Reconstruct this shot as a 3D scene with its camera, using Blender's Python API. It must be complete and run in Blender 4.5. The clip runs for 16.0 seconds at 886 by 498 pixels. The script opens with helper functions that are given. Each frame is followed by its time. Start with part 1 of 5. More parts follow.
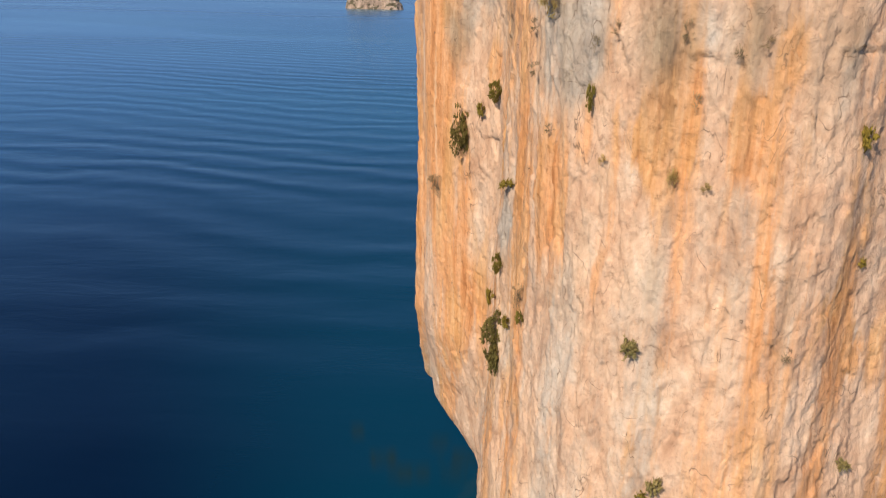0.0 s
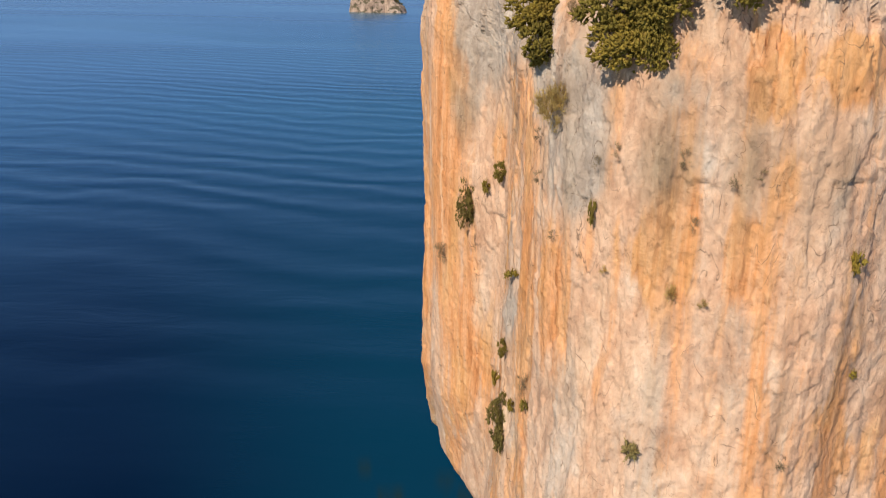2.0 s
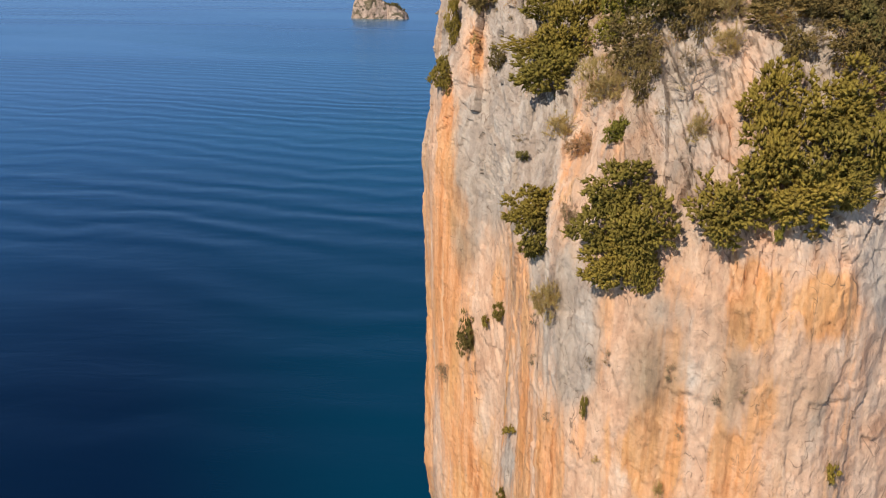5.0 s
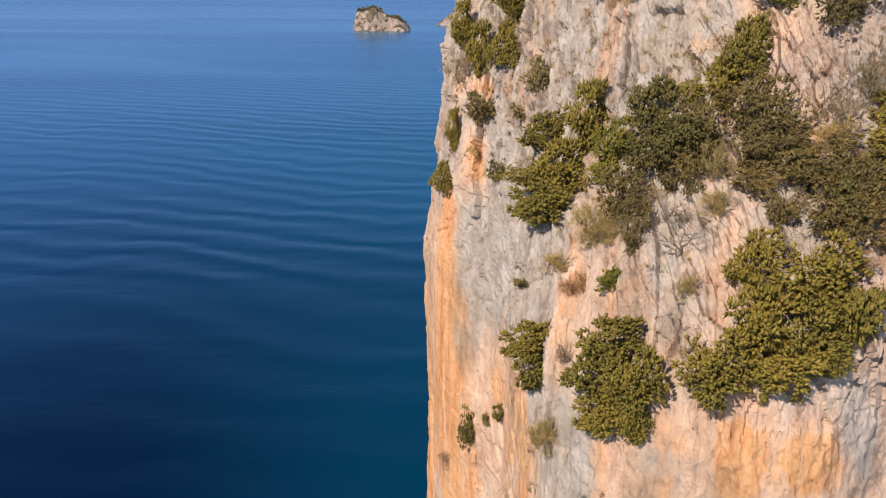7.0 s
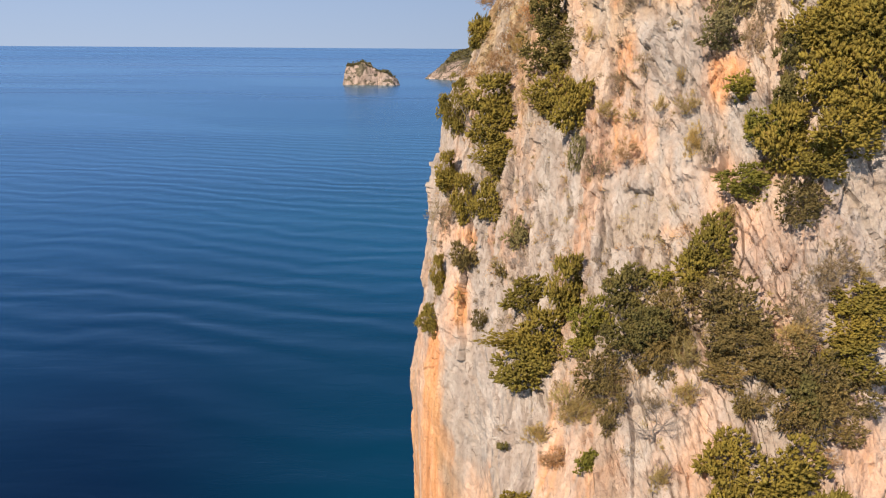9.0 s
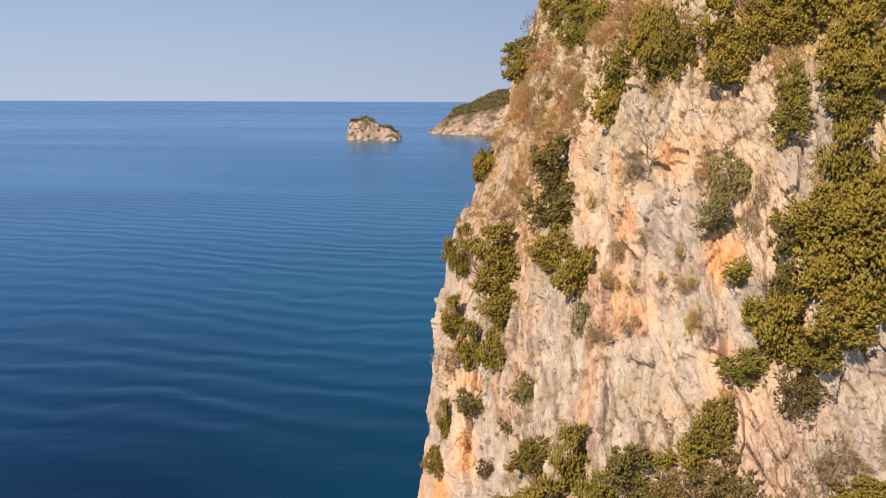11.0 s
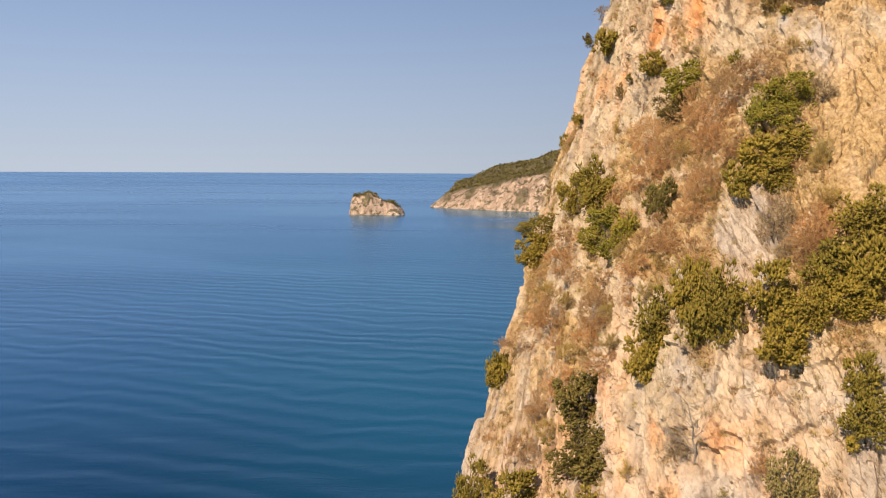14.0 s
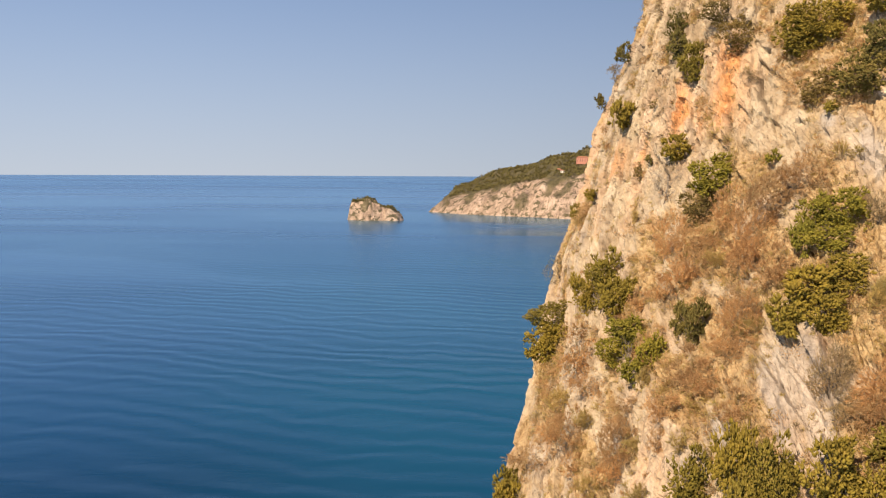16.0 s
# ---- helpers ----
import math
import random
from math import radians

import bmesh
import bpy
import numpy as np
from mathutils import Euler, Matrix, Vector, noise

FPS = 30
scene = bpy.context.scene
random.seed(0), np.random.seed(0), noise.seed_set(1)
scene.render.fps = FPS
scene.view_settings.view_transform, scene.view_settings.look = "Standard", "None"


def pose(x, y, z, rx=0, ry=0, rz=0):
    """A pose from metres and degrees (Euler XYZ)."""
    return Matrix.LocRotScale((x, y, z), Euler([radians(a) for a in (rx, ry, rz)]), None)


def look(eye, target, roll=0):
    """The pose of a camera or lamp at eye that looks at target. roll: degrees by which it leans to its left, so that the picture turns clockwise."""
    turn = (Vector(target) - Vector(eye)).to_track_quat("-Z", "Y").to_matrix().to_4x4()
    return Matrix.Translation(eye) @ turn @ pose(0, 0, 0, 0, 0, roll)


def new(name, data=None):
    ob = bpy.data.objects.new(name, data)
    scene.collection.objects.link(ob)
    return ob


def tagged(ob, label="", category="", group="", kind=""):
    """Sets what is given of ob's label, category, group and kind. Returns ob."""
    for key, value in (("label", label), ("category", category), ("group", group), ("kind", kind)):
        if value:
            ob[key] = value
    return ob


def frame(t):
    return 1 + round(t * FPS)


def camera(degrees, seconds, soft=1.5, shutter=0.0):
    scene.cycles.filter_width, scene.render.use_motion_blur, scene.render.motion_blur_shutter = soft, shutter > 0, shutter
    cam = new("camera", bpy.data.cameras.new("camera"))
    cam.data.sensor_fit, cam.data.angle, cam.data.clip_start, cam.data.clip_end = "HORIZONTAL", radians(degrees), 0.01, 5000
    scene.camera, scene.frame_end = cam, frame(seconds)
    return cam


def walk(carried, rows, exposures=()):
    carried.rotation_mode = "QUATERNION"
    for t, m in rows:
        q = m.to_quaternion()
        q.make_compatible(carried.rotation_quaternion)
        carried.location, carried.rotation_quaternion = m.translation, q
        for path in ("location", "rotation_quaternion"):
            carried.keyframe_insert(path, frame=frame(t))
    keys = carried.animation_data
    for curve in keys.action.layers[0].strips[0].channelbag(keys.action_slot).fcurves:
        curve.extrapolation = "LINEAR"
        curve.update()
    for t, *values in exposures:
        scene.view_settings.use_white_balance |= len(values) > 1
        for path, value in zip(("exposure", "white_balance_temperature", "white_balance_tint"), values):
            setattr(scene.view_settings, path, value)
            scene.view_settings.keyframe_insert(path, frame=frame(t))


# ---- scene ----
cam = camera(56.0, 16.0, soft=1.15)
PATH = [
    (0, (0.614, -0.179, 35.505), (0.504, 1.724, 34.899), 1.2),
    (0.5, (0.709, -0.243, 36.305), (0.595, 1.659, 35.699), 1.1),
    (1, (0.678, -0.274, 37.165), (0.56, 1.629, 36.559), 1.0),
    (1.5, (0.582, -0.263, 38.051), (0.463, 1.639, 37.446), 1.0),
    (2, (0.43, -0.202, 38.967), (0.311, 1.701, 38.362), 1.0),
    (2.5, (0.411, -0.197, 39.938), (0.29, 1.705, 39.333), 0.9),
    (3, (0.358, -0.033, 40.979), (0.236, 1.869, 40.374), 0.8),
    (3.5, (0.272, 0.134, 42.04), (0.148, 2.036, 41.435), 0.8),
    (4, (0.321, 0.107, 43.114), (0.197, 2.01, 42.51), 0.8),
    (6.5, (0.442, 0.409, 48.783), (0.31, 2.313, 48.187), 0.5),
    (7, (0.398, 0.385, 49.961), (0.266, 2.293, 49.377), 0.5),
    (7.5, (0.54, 0.35, 51.191), (0.411, 2.265, 50.631), 0.4),
    (8, (0.599, 0.333, 52.397), (0.478, 2.258, 51.866), 0.4),
    (8.5, (0.601, 0.382, 53.607), (0.489, 2.315, 53.105), 0.4),
    (9, (0.577, 0.329, 54.825), (0.467, 2.27, 54.352), 0.4),
    (11.5, (0.329, 0.635, 60.874), (0.209, 2.605, 60.548), 0.2),
    (12, (0.225, 1.2, 62.069), (0.101, 3.174, 61.772), 0.3),
    (12.5, (0.055, 2.148, 63.194), (-0.072, 4.126, 62.927), 0.3),
    (13, (-0.122, 3.28, 64.342), (-0.249, 5.262, 64.105), 0.4),
    (13.5, (-0.279, 4.428, 65.566), (-0.405, 6.413, 65.355), 0.3),
    (14, (-0.429, 5.666, 66.772), (-0.554, 7.653, 66.581), 0.3),
    (14.5, (-0.553, 6.932, 67.99), (-0.677, 8.92, 67.806), 0.3),
    (15, (-0.641, 8.077, 69.275), (-0.764, 10.065, 69.092), 0.2),
    (15.5, (-0.823, 9.241, 70.444), (-0.946, 11.228, 70.26), 0.2),
    (16, (-0.97, 10.31, 71.51), (-1.092, 12.298, 71.324), 0.3),
]
walk(cam, [(t, look(eye, target, roll)) for t, eye, target, roll in PATH],
     exposures=((0, 0.41, 6250, 10), (4, 0.39, 6150, 10), (7, 0.50, 5800, 12), (9, 0.65, 6200, 13), (12, 0.73, 6900, 14), (16, 0.79, 7250, 13)))

# ---- light ----
SUN_AZIMUTH, SUN_HEIGHT = -32.0, 38.0   # degrees: the sun stands behind the camera, on its left
world = bpy.data.worlds.new("sky")
scene.world = world
world.use_nodes = True
wn = world.node_tree.nodes
sky = wn.new("ShaderNodeTexSky")
sky.sky_type = 'NISHITA'
sky.sun_disc = False
sky.sun_elevation = radians(SUN_HEIGHT)
sky.sun_rotation = radians(180 + SUN_AZIMUTH)
sky.air_density, sky.dust_density, sky.ozone_density = 1.0, 0.7, 1.6
wl = world.node_tree.links
wtc, wsep, wcom, wmax = (wn.new("ShaderNode" + k) for k in ("TexCoord", "SeparateXYZ", "CombineXYZ", "Math"))
wmax.operation = 'MAXIMUM'                 # the hazy rim of the sky goes on down to the sea
wmax.inputs[1].default_value = 0.0
wlow, wflat, wnorm = wn.new("ShaderNodeMath"), wn.new("ShaderNodeMath"), wn.new("ShaderNodeVectorMath")
wlow.operation = wflat.operation = 'MULTIPLY_ADD'
wnorm.operation = 'NORMALIZE'
wlow.inputs[1].default_value, wlow.inputs[2].default_value = 1.2, 0.32
wflat.inputs[2].default_value = 0.112
wl.new(wtc.outputs["Generated"], wsep.inputs[0])
wl.new(wsep.outputs["X"], wcom.inputs["X"])
wl.new(wsep.outputs["Y"], wcom.inputs["Y"])
wl.new(wsep.outputs["Z"], wmax.inputs[0])
wl.new(wmax.outputs[0], wlow.inputs[0])
wl.new(wmax.outputs[0], wflat.inputs[0])
wl.new(wlow.outputs[0], wflat.inputs[1])
wl.new(wflat.outputs[0], wcom.inputs["Z"])
wl.new(wcom.outputs[0], wnorm.inputs[0])
wl.new(wnorm.outputs[0], sky.inputs["Vector"])
wtint = wn.new("ShaderNodeMix")
wtint.data_type, wtint.blend_type = 'RGBA', 'MULTIPLY'
wtint.inputs[0].default_value = 1.0
whaze = wn.new("ShaderNodeValToRGB")            # rosy haze low over the sea
for el, at, colour in zip(whaze.color_ramp.elements, (0.0, 0.22), ((1.11, 0.965, 1.02, 1), (0.99, 1.00, 1.14, 1))):
    el.position, el.color = at, colour
wl.new(wmax.outputs[0], whaze.inputs[0])
wl.new(whaze.outputs["Color"], wtint.inputs[7])
wl.new(sky.outputs["Color"], wtint.inputs[6])
wl.new(wtint.outputs[2], wn["Background"].inputs["Color"])
wn["Background"].inputs["Strength"].default_value = 0.054
sun_data = bpy.data.lights.new("sun", "SUN")
sun_data.energy, sun_data.angle, sun_data.color = 4.1, radians(0.6), (1.0, 0.86, 0.69)
sun = new("sun", sun_data)
a, e = radians(SUN_AZIMUTH), radians(SUN_HEIGHT)
sun_dir = Vector((math.sin(a) * math.cos(e), -math.cos(a) * math.cos(e), math.sin(e)))
sun.matrix_world = look(sun_dir * 300, (0, 0, 0))


# ---- numeric helpers ----
def hash2(ix, iy, seed):
    h = (ix.astype(np.int64) * 374761393 + iy.astype(np.int64) * 668265263 + seed * 974634777) & 0x7FFFFFFF
    h = ((h ^ (h >> 13)) * 1274126177) & 0x7FFFFFFF
    return ((h ^ (h >> 16)) & 0xFFFFF) / 1048575.0


def vnoise(x, y, seed=0):
    """Smooth value noise in -1..1."""
    ix, iy = np.floor(x), np.floor(y)
    fx, fy = x - ix, y - iy
    fx, fy = fx * fx * (3 - 2 * fx), fy * fy * (3 - 2 * fy)
    a0, b0 = hash2(ix, iy, seed), hash2(ix + 1, iy, seed)
    c0, d0 = hash2(ix, iy + 1, seed), hash2(ix + 1, iy + 1, seed)
    return 2 * ((a0 * (1 - fx) + b0 * fx) * (1 - fy) + (c0 * (1 - fx) + d0 * fx) * fy) - 1


def fbm(x, y, octaves=4, seed=0):
    out, amp = 0, 0.5
    for k in range(octaves):
        out = out + amp * vnoise(x * 2 ** k + 17.3 * k, y * 2 ** k - 9.1 * k, seed + k)
        amp *= 0.5
    return out


def facets(x, y, seed=0, tilt=0.6):
    """Broken rock faces: each cell is a flat, tilted facet; returns the relief and the distance to the joint."""
    ix, iy = np.floor(x), np.floor(y)
    best = np.full(x.shape, 9.0)
    second = np.full(x.shape, 9.0)
    relief = np.zeros(x.shape)
    for dx in (-1, 0, 1):
        for dy in (-1, 0, 1):
            cx, cy = ix + dx, iy + dy
            ox, oy = x - cx - hash2(cx, cy, seed), y - cy - hash2(cx, cy, seed + 7)
            d = ox * ox + oy * oy
            h = (hash2(cx, cy, seed + 11) - 0.5) + tilt * (ox * (hash2(cx, cy, seed + 13) - 0.5) + oy * (hash2(cx, cy, seed + 17) - 0.5)) * 2
            near = d < best
            second = np.where(near, best, np.minimum(second, d))
            relief = np.where(near, h, relief)
            best = np.where(near, d, best)
    return relief, np.sqrt(second) - np.sqrt(best)


def step(a0, b0, x):
    t = np.clip((x - a0) / (b0 - a0), 0, 1)
    return t * t * (3 - 2 * t)


def grid_object(name, points, material, attributes=(), parent=None, smooth=True):
    """One mesh from an array of rows and columns of points."""
    n, m, _ = points.shape
    q = np.arange(n * m).reshape(n, m)
    quads = np.stack([q[:-1, :-1], q[:-1, 1:], q[1:, 1:], q[1:, :-1]], -1).reshape(-1, 4)
    mesh = bpy.data.meshes.new(name)
    mesh.vertices.add(n * m)
    mesh.vertices.foreach_set("co", points.reshape(-1).astype(np.float32))
    mesh.loops.add(len(quads) * 4)
    mesh.loops.foreach_set("vertex_index", quads.reshape(-1).astype(np.int32))
    mesh.polygons.add(len(quads))
    mesh.polygons.foreach_set("loop_start", np.arange(0, len(quads) * 4, 4, dtype=np.int32))
    mesh.update(calc_edges=True)
    mesh.polygons.foreach_set("use_smooth", np.broadcast_to(smooth, len(quads)).astype(bool))
    for key, values in attributes:
        mesh.attributes.new(key, "FLOAT", "POINT").data.foreach_set("value", values.reshape(-1).astype(np.float32))
    mesh.materials.append(material)
    ob = new(name, mesh)
    ob.parent = parent
    return ob


# ---- materials ----
def material(name, roughness=0.8):
    m = bpy.data.materials.new(name)
    m.use_nodes = True
    nodes, links = m.node_tree.nodes, m.node_tree.links
    b = nodes["Principled BSDF"]
    b.inputs["Roughness"].default_value = roughness
    return m, nodes, links, b


def node(nodes, kind, **values):
    n = nodes.new(kind)
    for key, v in values.items():
        n.inputs[key].default_value = v
    return n


def ramp(nodes, links, source, *stops):
    r = nodes.new("ShaderNodeValToRGB")
    while len(r.color_ramp.elements) < len(stops):
        r.color_ramp.elements.new(0.5)
    for el, (at, col) in zip(r.color_ramp.elements, stops):
        el.position, el.color = at, (*col, 1)
    links.new(source, r.inputs["Fac"])
    return r.outputs["Color"]


def mix(nodes, links, fac, c1, c2, kind='MIX'):
    n = nodes.new("ShaderNodeMix")
    n.data_type, n.blend_type = 'RGBA', kind
    for sock, v in ((n.inputs[0], fac), (n.inputs[6], c1), (n.inputs[7], c2)):
        if isinstance(v, (int, float)):
            sock.default_value = v
        elif isinstance(v, tuple):
            sock.default_value = (*v, 1)
        else:
            links.new(v, sock)
    return n.outputs[2]


def stretched_noise(nodes, links, scale, detail=6.0, rough=0.6, dist=0.0):
    tc = nodes.new("ShaderNodeTexCoord")
    mp = nodes.new("ShaderNodeMapping")
    mp.inputs["Scale"].default_value = scale
    links.new(tc.outputs["Object"], mp.inputs["Vector"])
    nz = node(nodes, "ShaderNodeTexNoise", Scale=1.0, Detail=detail, Roughness=rough, Distortion=dist)
    links.new(mp.outputs["Vector"], nz.inputs["Vector"])
    return nz.outputs["Fac"]


def attribute(n, name):
    at = n.new("ShaderNodeAttribute")
    at.attribute_name = name
    return at.outputs["Fac"]


def scaled(n, l, value, factor, add=0.0):
    m = n.new("ShaderNodeMath")
    m.operation = 'MULTIPLY_ADD'
    l.new(value, m.inputs[0])
    m.inputs[1].default_value, m.inputs[2].default_value = factor, add
    return m.outputs[0]


def summed(n, l, v1, v2, kind='ADD'):
    m = n.new("ShaderNodeMath")
    m.operation = kind
    l.new(v1, m.inputs[0])
    l.new(v2, m.inputs[1])
    return m.outputs[0]


def rock_material():
    m, n, l, b = material("weathered limestone", 0.92)
    b.inputs["Specular IOR Level"].default_value = 0.25
    coarse = stretched_noise(n, l, (0.9, 0.9, 0.45), 8, 0.62, 0.6)
    fine = stretched_noise(n, l, (5.5, 5.5, 4.0), 8, 0.7, 0.3)
    streak = stretched_noise(n, l, (2.6, 2.6, 0.16), 7, 0.62, 0.3)
    cream = ramp(n, l, coarse, (0.30, (0.44, 0.25, 0.15)), (0.46, (0.575, 0.362, 0.235)), (0.60, (0.645, 0.437, 0.30)), (0.78, (0.72, 0.57, 0.43)))
    iron = ramp(n, l, streak, (0.30, (0.38, 0.145, 0.048)), (0.46, (0.60, 0.278, 0.115)), (0.60, (0.66, 0.355, 0.180)), (0.75, (0.67, 0.445, 0.285)))
    grey = ramp(n, l, coarse, (0.30, (0.25, 0.207, 0.170)), (0.50, (0.39, 0.335, 0.280)), (0.70, (0.49, 0.435, 0.375)))
    ochre = ramp(n, l, stretched_noise(n, l, (0.7, 0.7, 0.2), 5, 0.6, 0.5), (0.45, (0, 0, 0)), (0.66, (0.28, 0.28, 0.28)))
    iron = mix(n, l, ochre, iron, (0.56, 0.36, 0.13))
    rim = ramp(n, l, summed(n, l, attribute(n, "iron"), scaled(n, l, streak, 1.5, -0.75)), (0.34, (0, 0, 0)), (0.64, (1, 1, 1)))
    col = mix(n, l, rim, cream, iron)
    tan = ramp(n, l, coarse, (0.30, (0.28, 0.205, 0.130)), (0.48, (0.435, 0.342, 0.230)), (0.62, (0.51, 0.420, 0.300)), (0.78, (0.57, 0.490, 0.375)))
    col = mix(n, l, attribute(n, "tan"), col, tan)
    blotch = stretched_noise(n, l, (1.5, 1.5, 0.45), 7, 0.65, 0.5)
    worn_rim = ramp(n, l, summed(n, l, attribute(n, "grey"), scaled(n, l, blotch, 1.3, -0.65)), (0.22, (0, 0, 0)), (0.80, (0.9, 0.9, 0.9)))
    col = mix(n, l, worn_rim, col, grey)
    dark = ramp(n, l, stretched_noise(n, l, (1.5, 1.5, 0.12), 8, 0.7, 0.4), (0.58, (0, 0, 0)), (0.74, (0.38, 0.38, 0.38)))
    col = mix(n, l, dark, col, (0.25, 0.20, 0.15))
    col = mix(n, l, attribute(n, "umber"), col, ramp(n, l, streak, (0.32, (0.17, 0.12, 0.08)), (0.5, (0.30, 0.21, 0.13)), (0.7, (0.42, 0.32, 0.22))))
    col = mix(n, l, attribute(n, "earth"), col, ramp(n, l, fine, (0.3, (0.21, 0.125, 0.055)), (0.5, (0.40, 0.27, 0.13)), (0.72, (0.52, 0.41, 0.23))))
    col = mix(n, l, attribute(n, "pale"), col, (0.62, 0.50, 0.385))
    speck = ramp(n, l, fine, (0.29, (0.54, 0.49, 0.45)), (0.42, (0.95, 0.94, 0.93)), (0.62, (1.07, 1.07, 1.06)), (0.74, (1.26, 1.24, 1.21)))
    col = mix(n, l, 0.85, col, speck, 'MULTIPLY')
    # thin cracks without depth: their dark shade is painted into the colour
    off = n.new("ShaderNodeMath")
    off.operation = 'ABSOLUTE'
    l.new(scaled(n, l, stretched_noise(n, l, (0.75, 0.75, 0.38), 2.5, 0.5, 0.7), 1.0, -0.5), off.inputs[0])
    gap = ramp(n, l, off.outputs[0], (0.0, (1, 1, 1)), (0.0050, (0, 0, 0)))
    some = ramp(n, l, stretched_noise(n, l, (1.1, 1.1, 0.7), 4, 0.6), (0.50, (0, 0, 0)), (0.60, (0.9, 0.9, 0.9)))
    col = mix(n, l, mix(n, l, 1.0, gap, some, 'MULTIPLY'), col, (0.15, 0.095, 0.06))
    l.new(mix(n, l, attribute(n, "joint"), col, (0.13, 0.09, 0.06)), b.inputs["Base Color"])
    relief = summed(n, l, scaled(n, l, stretched_noise(n, l, (2.2, 2.2, 1.5), 11, 0.62, 0.4), 0.20), scaled(n, l, fine, 0.035))
    tc, mp = n.new("ShaderNodeTexCoord"), n.new("ShaderNodeMapping")
    mp.inputs["Scale"].default_value = (1, 1, 0.5)
    l.new(tc.outputs["Object"], mp.inputs["Vector"])
    warp = node(n, "ShaderNodeTexNoise", Scale=1.7, Detail=4.0)
    l.new(mp.outputs["Vector"], warp.inputs["Vector"])
    bend = n.new("ShaderNodeVectorMath")
    bend.operation = 'MULTIPLY_ADD'
    l.new(warp.outputs["Color"], bend.inputs[0])
    bend.inputs[1].default_value = (0.5, 0.5, 0.5)
    l.new(mp.outputs["Vector"], bend.inputs[2])
    worn = scaled(n, l, attribute(n, "broken"), 0.52, 0.48)
    chips = None
    for size, height in ((1.3, 0.14), (3.4, 0.04), (8.0, 0.012)):      # chipped faces with crisp edges
        vor = n.new("ShaderNodeTexVoronoi")
        vor.inputs["Scale"].default_value = size
        l.new(bend.outputs[0], vor.inputs["Vector"])
        chip = n.new("ShaderNodeSeparateColor")
        l.new(vor.outputs["Color"], chip.inputs[0])
        step_up = summed(n, l, scaled(n, l, chip.outputs[0], height), scaled(n, l, vor.outputs["Distance"], -height * 0.8))
        chips = step_up if chips is None else summed(n, l, chips, step_up)
    relief = summed(n, l, relief, summed(n, l, chips, worn, 'MULTIPLY'))
    relief = summed(n, l, relief, scaled(n, l, attribute(n, "broken"), 0.25, 0.75), 'MULTIPLY')
    bump = node(n, "ShaderNodeBump", Strength=1.0, Distance=1.0)
    l.new(relief, bump.inputs["Height"])
    l.new(bump.outputs["Normal"], b.inputs["Normal"])
    return m


def sea_material():
    m, n, l, b = material("deep blue sea", 0.08)
    n.remove(b)
    patches = stretched_noise(n, l, (0.002, 0.006, 0.004), 4, 0.5, 0.8)
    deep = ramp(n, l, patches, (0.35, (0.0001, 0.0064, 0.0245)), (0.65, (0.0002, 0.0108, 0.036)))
    # brighter body colour farther from the viewpoint, fitted to the camera's view
    deep = mix(n, l, attribute(n, "far_tone"), deep, (0.0015, 0.050, 0.130))
    teal_tone = mix(n, l, attribute(n, "teal_tone"), deep, (0.0014, 0.076, 0.138))
    body = n.new("ShaderNodeBsdfDiffuse")
    l.new(mix(n, l, attribute(n, "reef"), teal_tone, (0.012, 0.030, 0.024)), body.inputs["Color"])
    tc = n.new("ShaderNodeTexCoord")
    mp = n.new("ShaderNodeMapping")
    mp.inputs["Rotation"].default_value = (0, 0, radians(14))
    l.new(tc.outputs["Object"], mp.inputs["Vector"])
    swell = n.new("ShaderNodeTexWave")
    swell.bands_direction = 'Y'
    for key, v in (("Scale", 0.023), ("Distortion", 14.0), ("Detail", 3.0), ("Detail Scale", 0.5), ("Detail Roughness", 0.62)):
        swell.inputs[key].default_value = v
    l.new(mp.outputs["Vector"], swell.inputs["Vector"])
    calm = ramp(n, l, stretched_noise(n, l, (0.0011, 0.0042, 0.004), 3, 0.5, 0.5), (0.40, (0.25, 0.25, 0.25)), (0.60, (1, 1, 1)))
    h = summed(n, l, scaled(n, l, swell.outputs["Fac"], 0.29), scaled(n, l, stretched_noise(n, l, (0.10, 0.30, 0.3), 5, 0.65, 0.5), 0.17))
    # waves flatten with distance from the viewpoint, to fit the camera's view
    h = summed(n, l, summed(n, l, h, calm, 'MULTIPLY'), attribute(n, "ripple_fade"), 'MULTIPLY')
    bump = node(n, "ShaderNodeBump", Strength=1.0, Distance=1.0)
    l.new(h, bump.inputs["Height"])
    gloss = n.new("ShaderNodeBsdfGlossy")
    gloss.inputs["Color"].default_value = (0.61, 0.83, 1.0, 1)
    l.new(scaled(n, l, calm, 0.14, 0.14), gloss.inputs["Roughness"])
    fres = n.new("ShaderNodeFresnel")
    fres.inputs["IOR"].default_value = 1.44
    for sh in (body, gloss, fres):
        l.new(bump.outputs["Normal"], sh.inputs["Normal"])
    both = n.new("ShaderNodeMixShader")
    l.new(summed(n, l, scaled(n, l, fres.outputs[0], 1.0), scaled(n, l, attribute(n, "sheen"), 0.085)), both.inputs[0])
    l.new(body.outputs[0], both.inputs[1])
    l.new(gloss.outputs[0], both.inputs[2])
    l.new(both.outputs[0], n["Material Output"].inputs["Surface"])
    return m


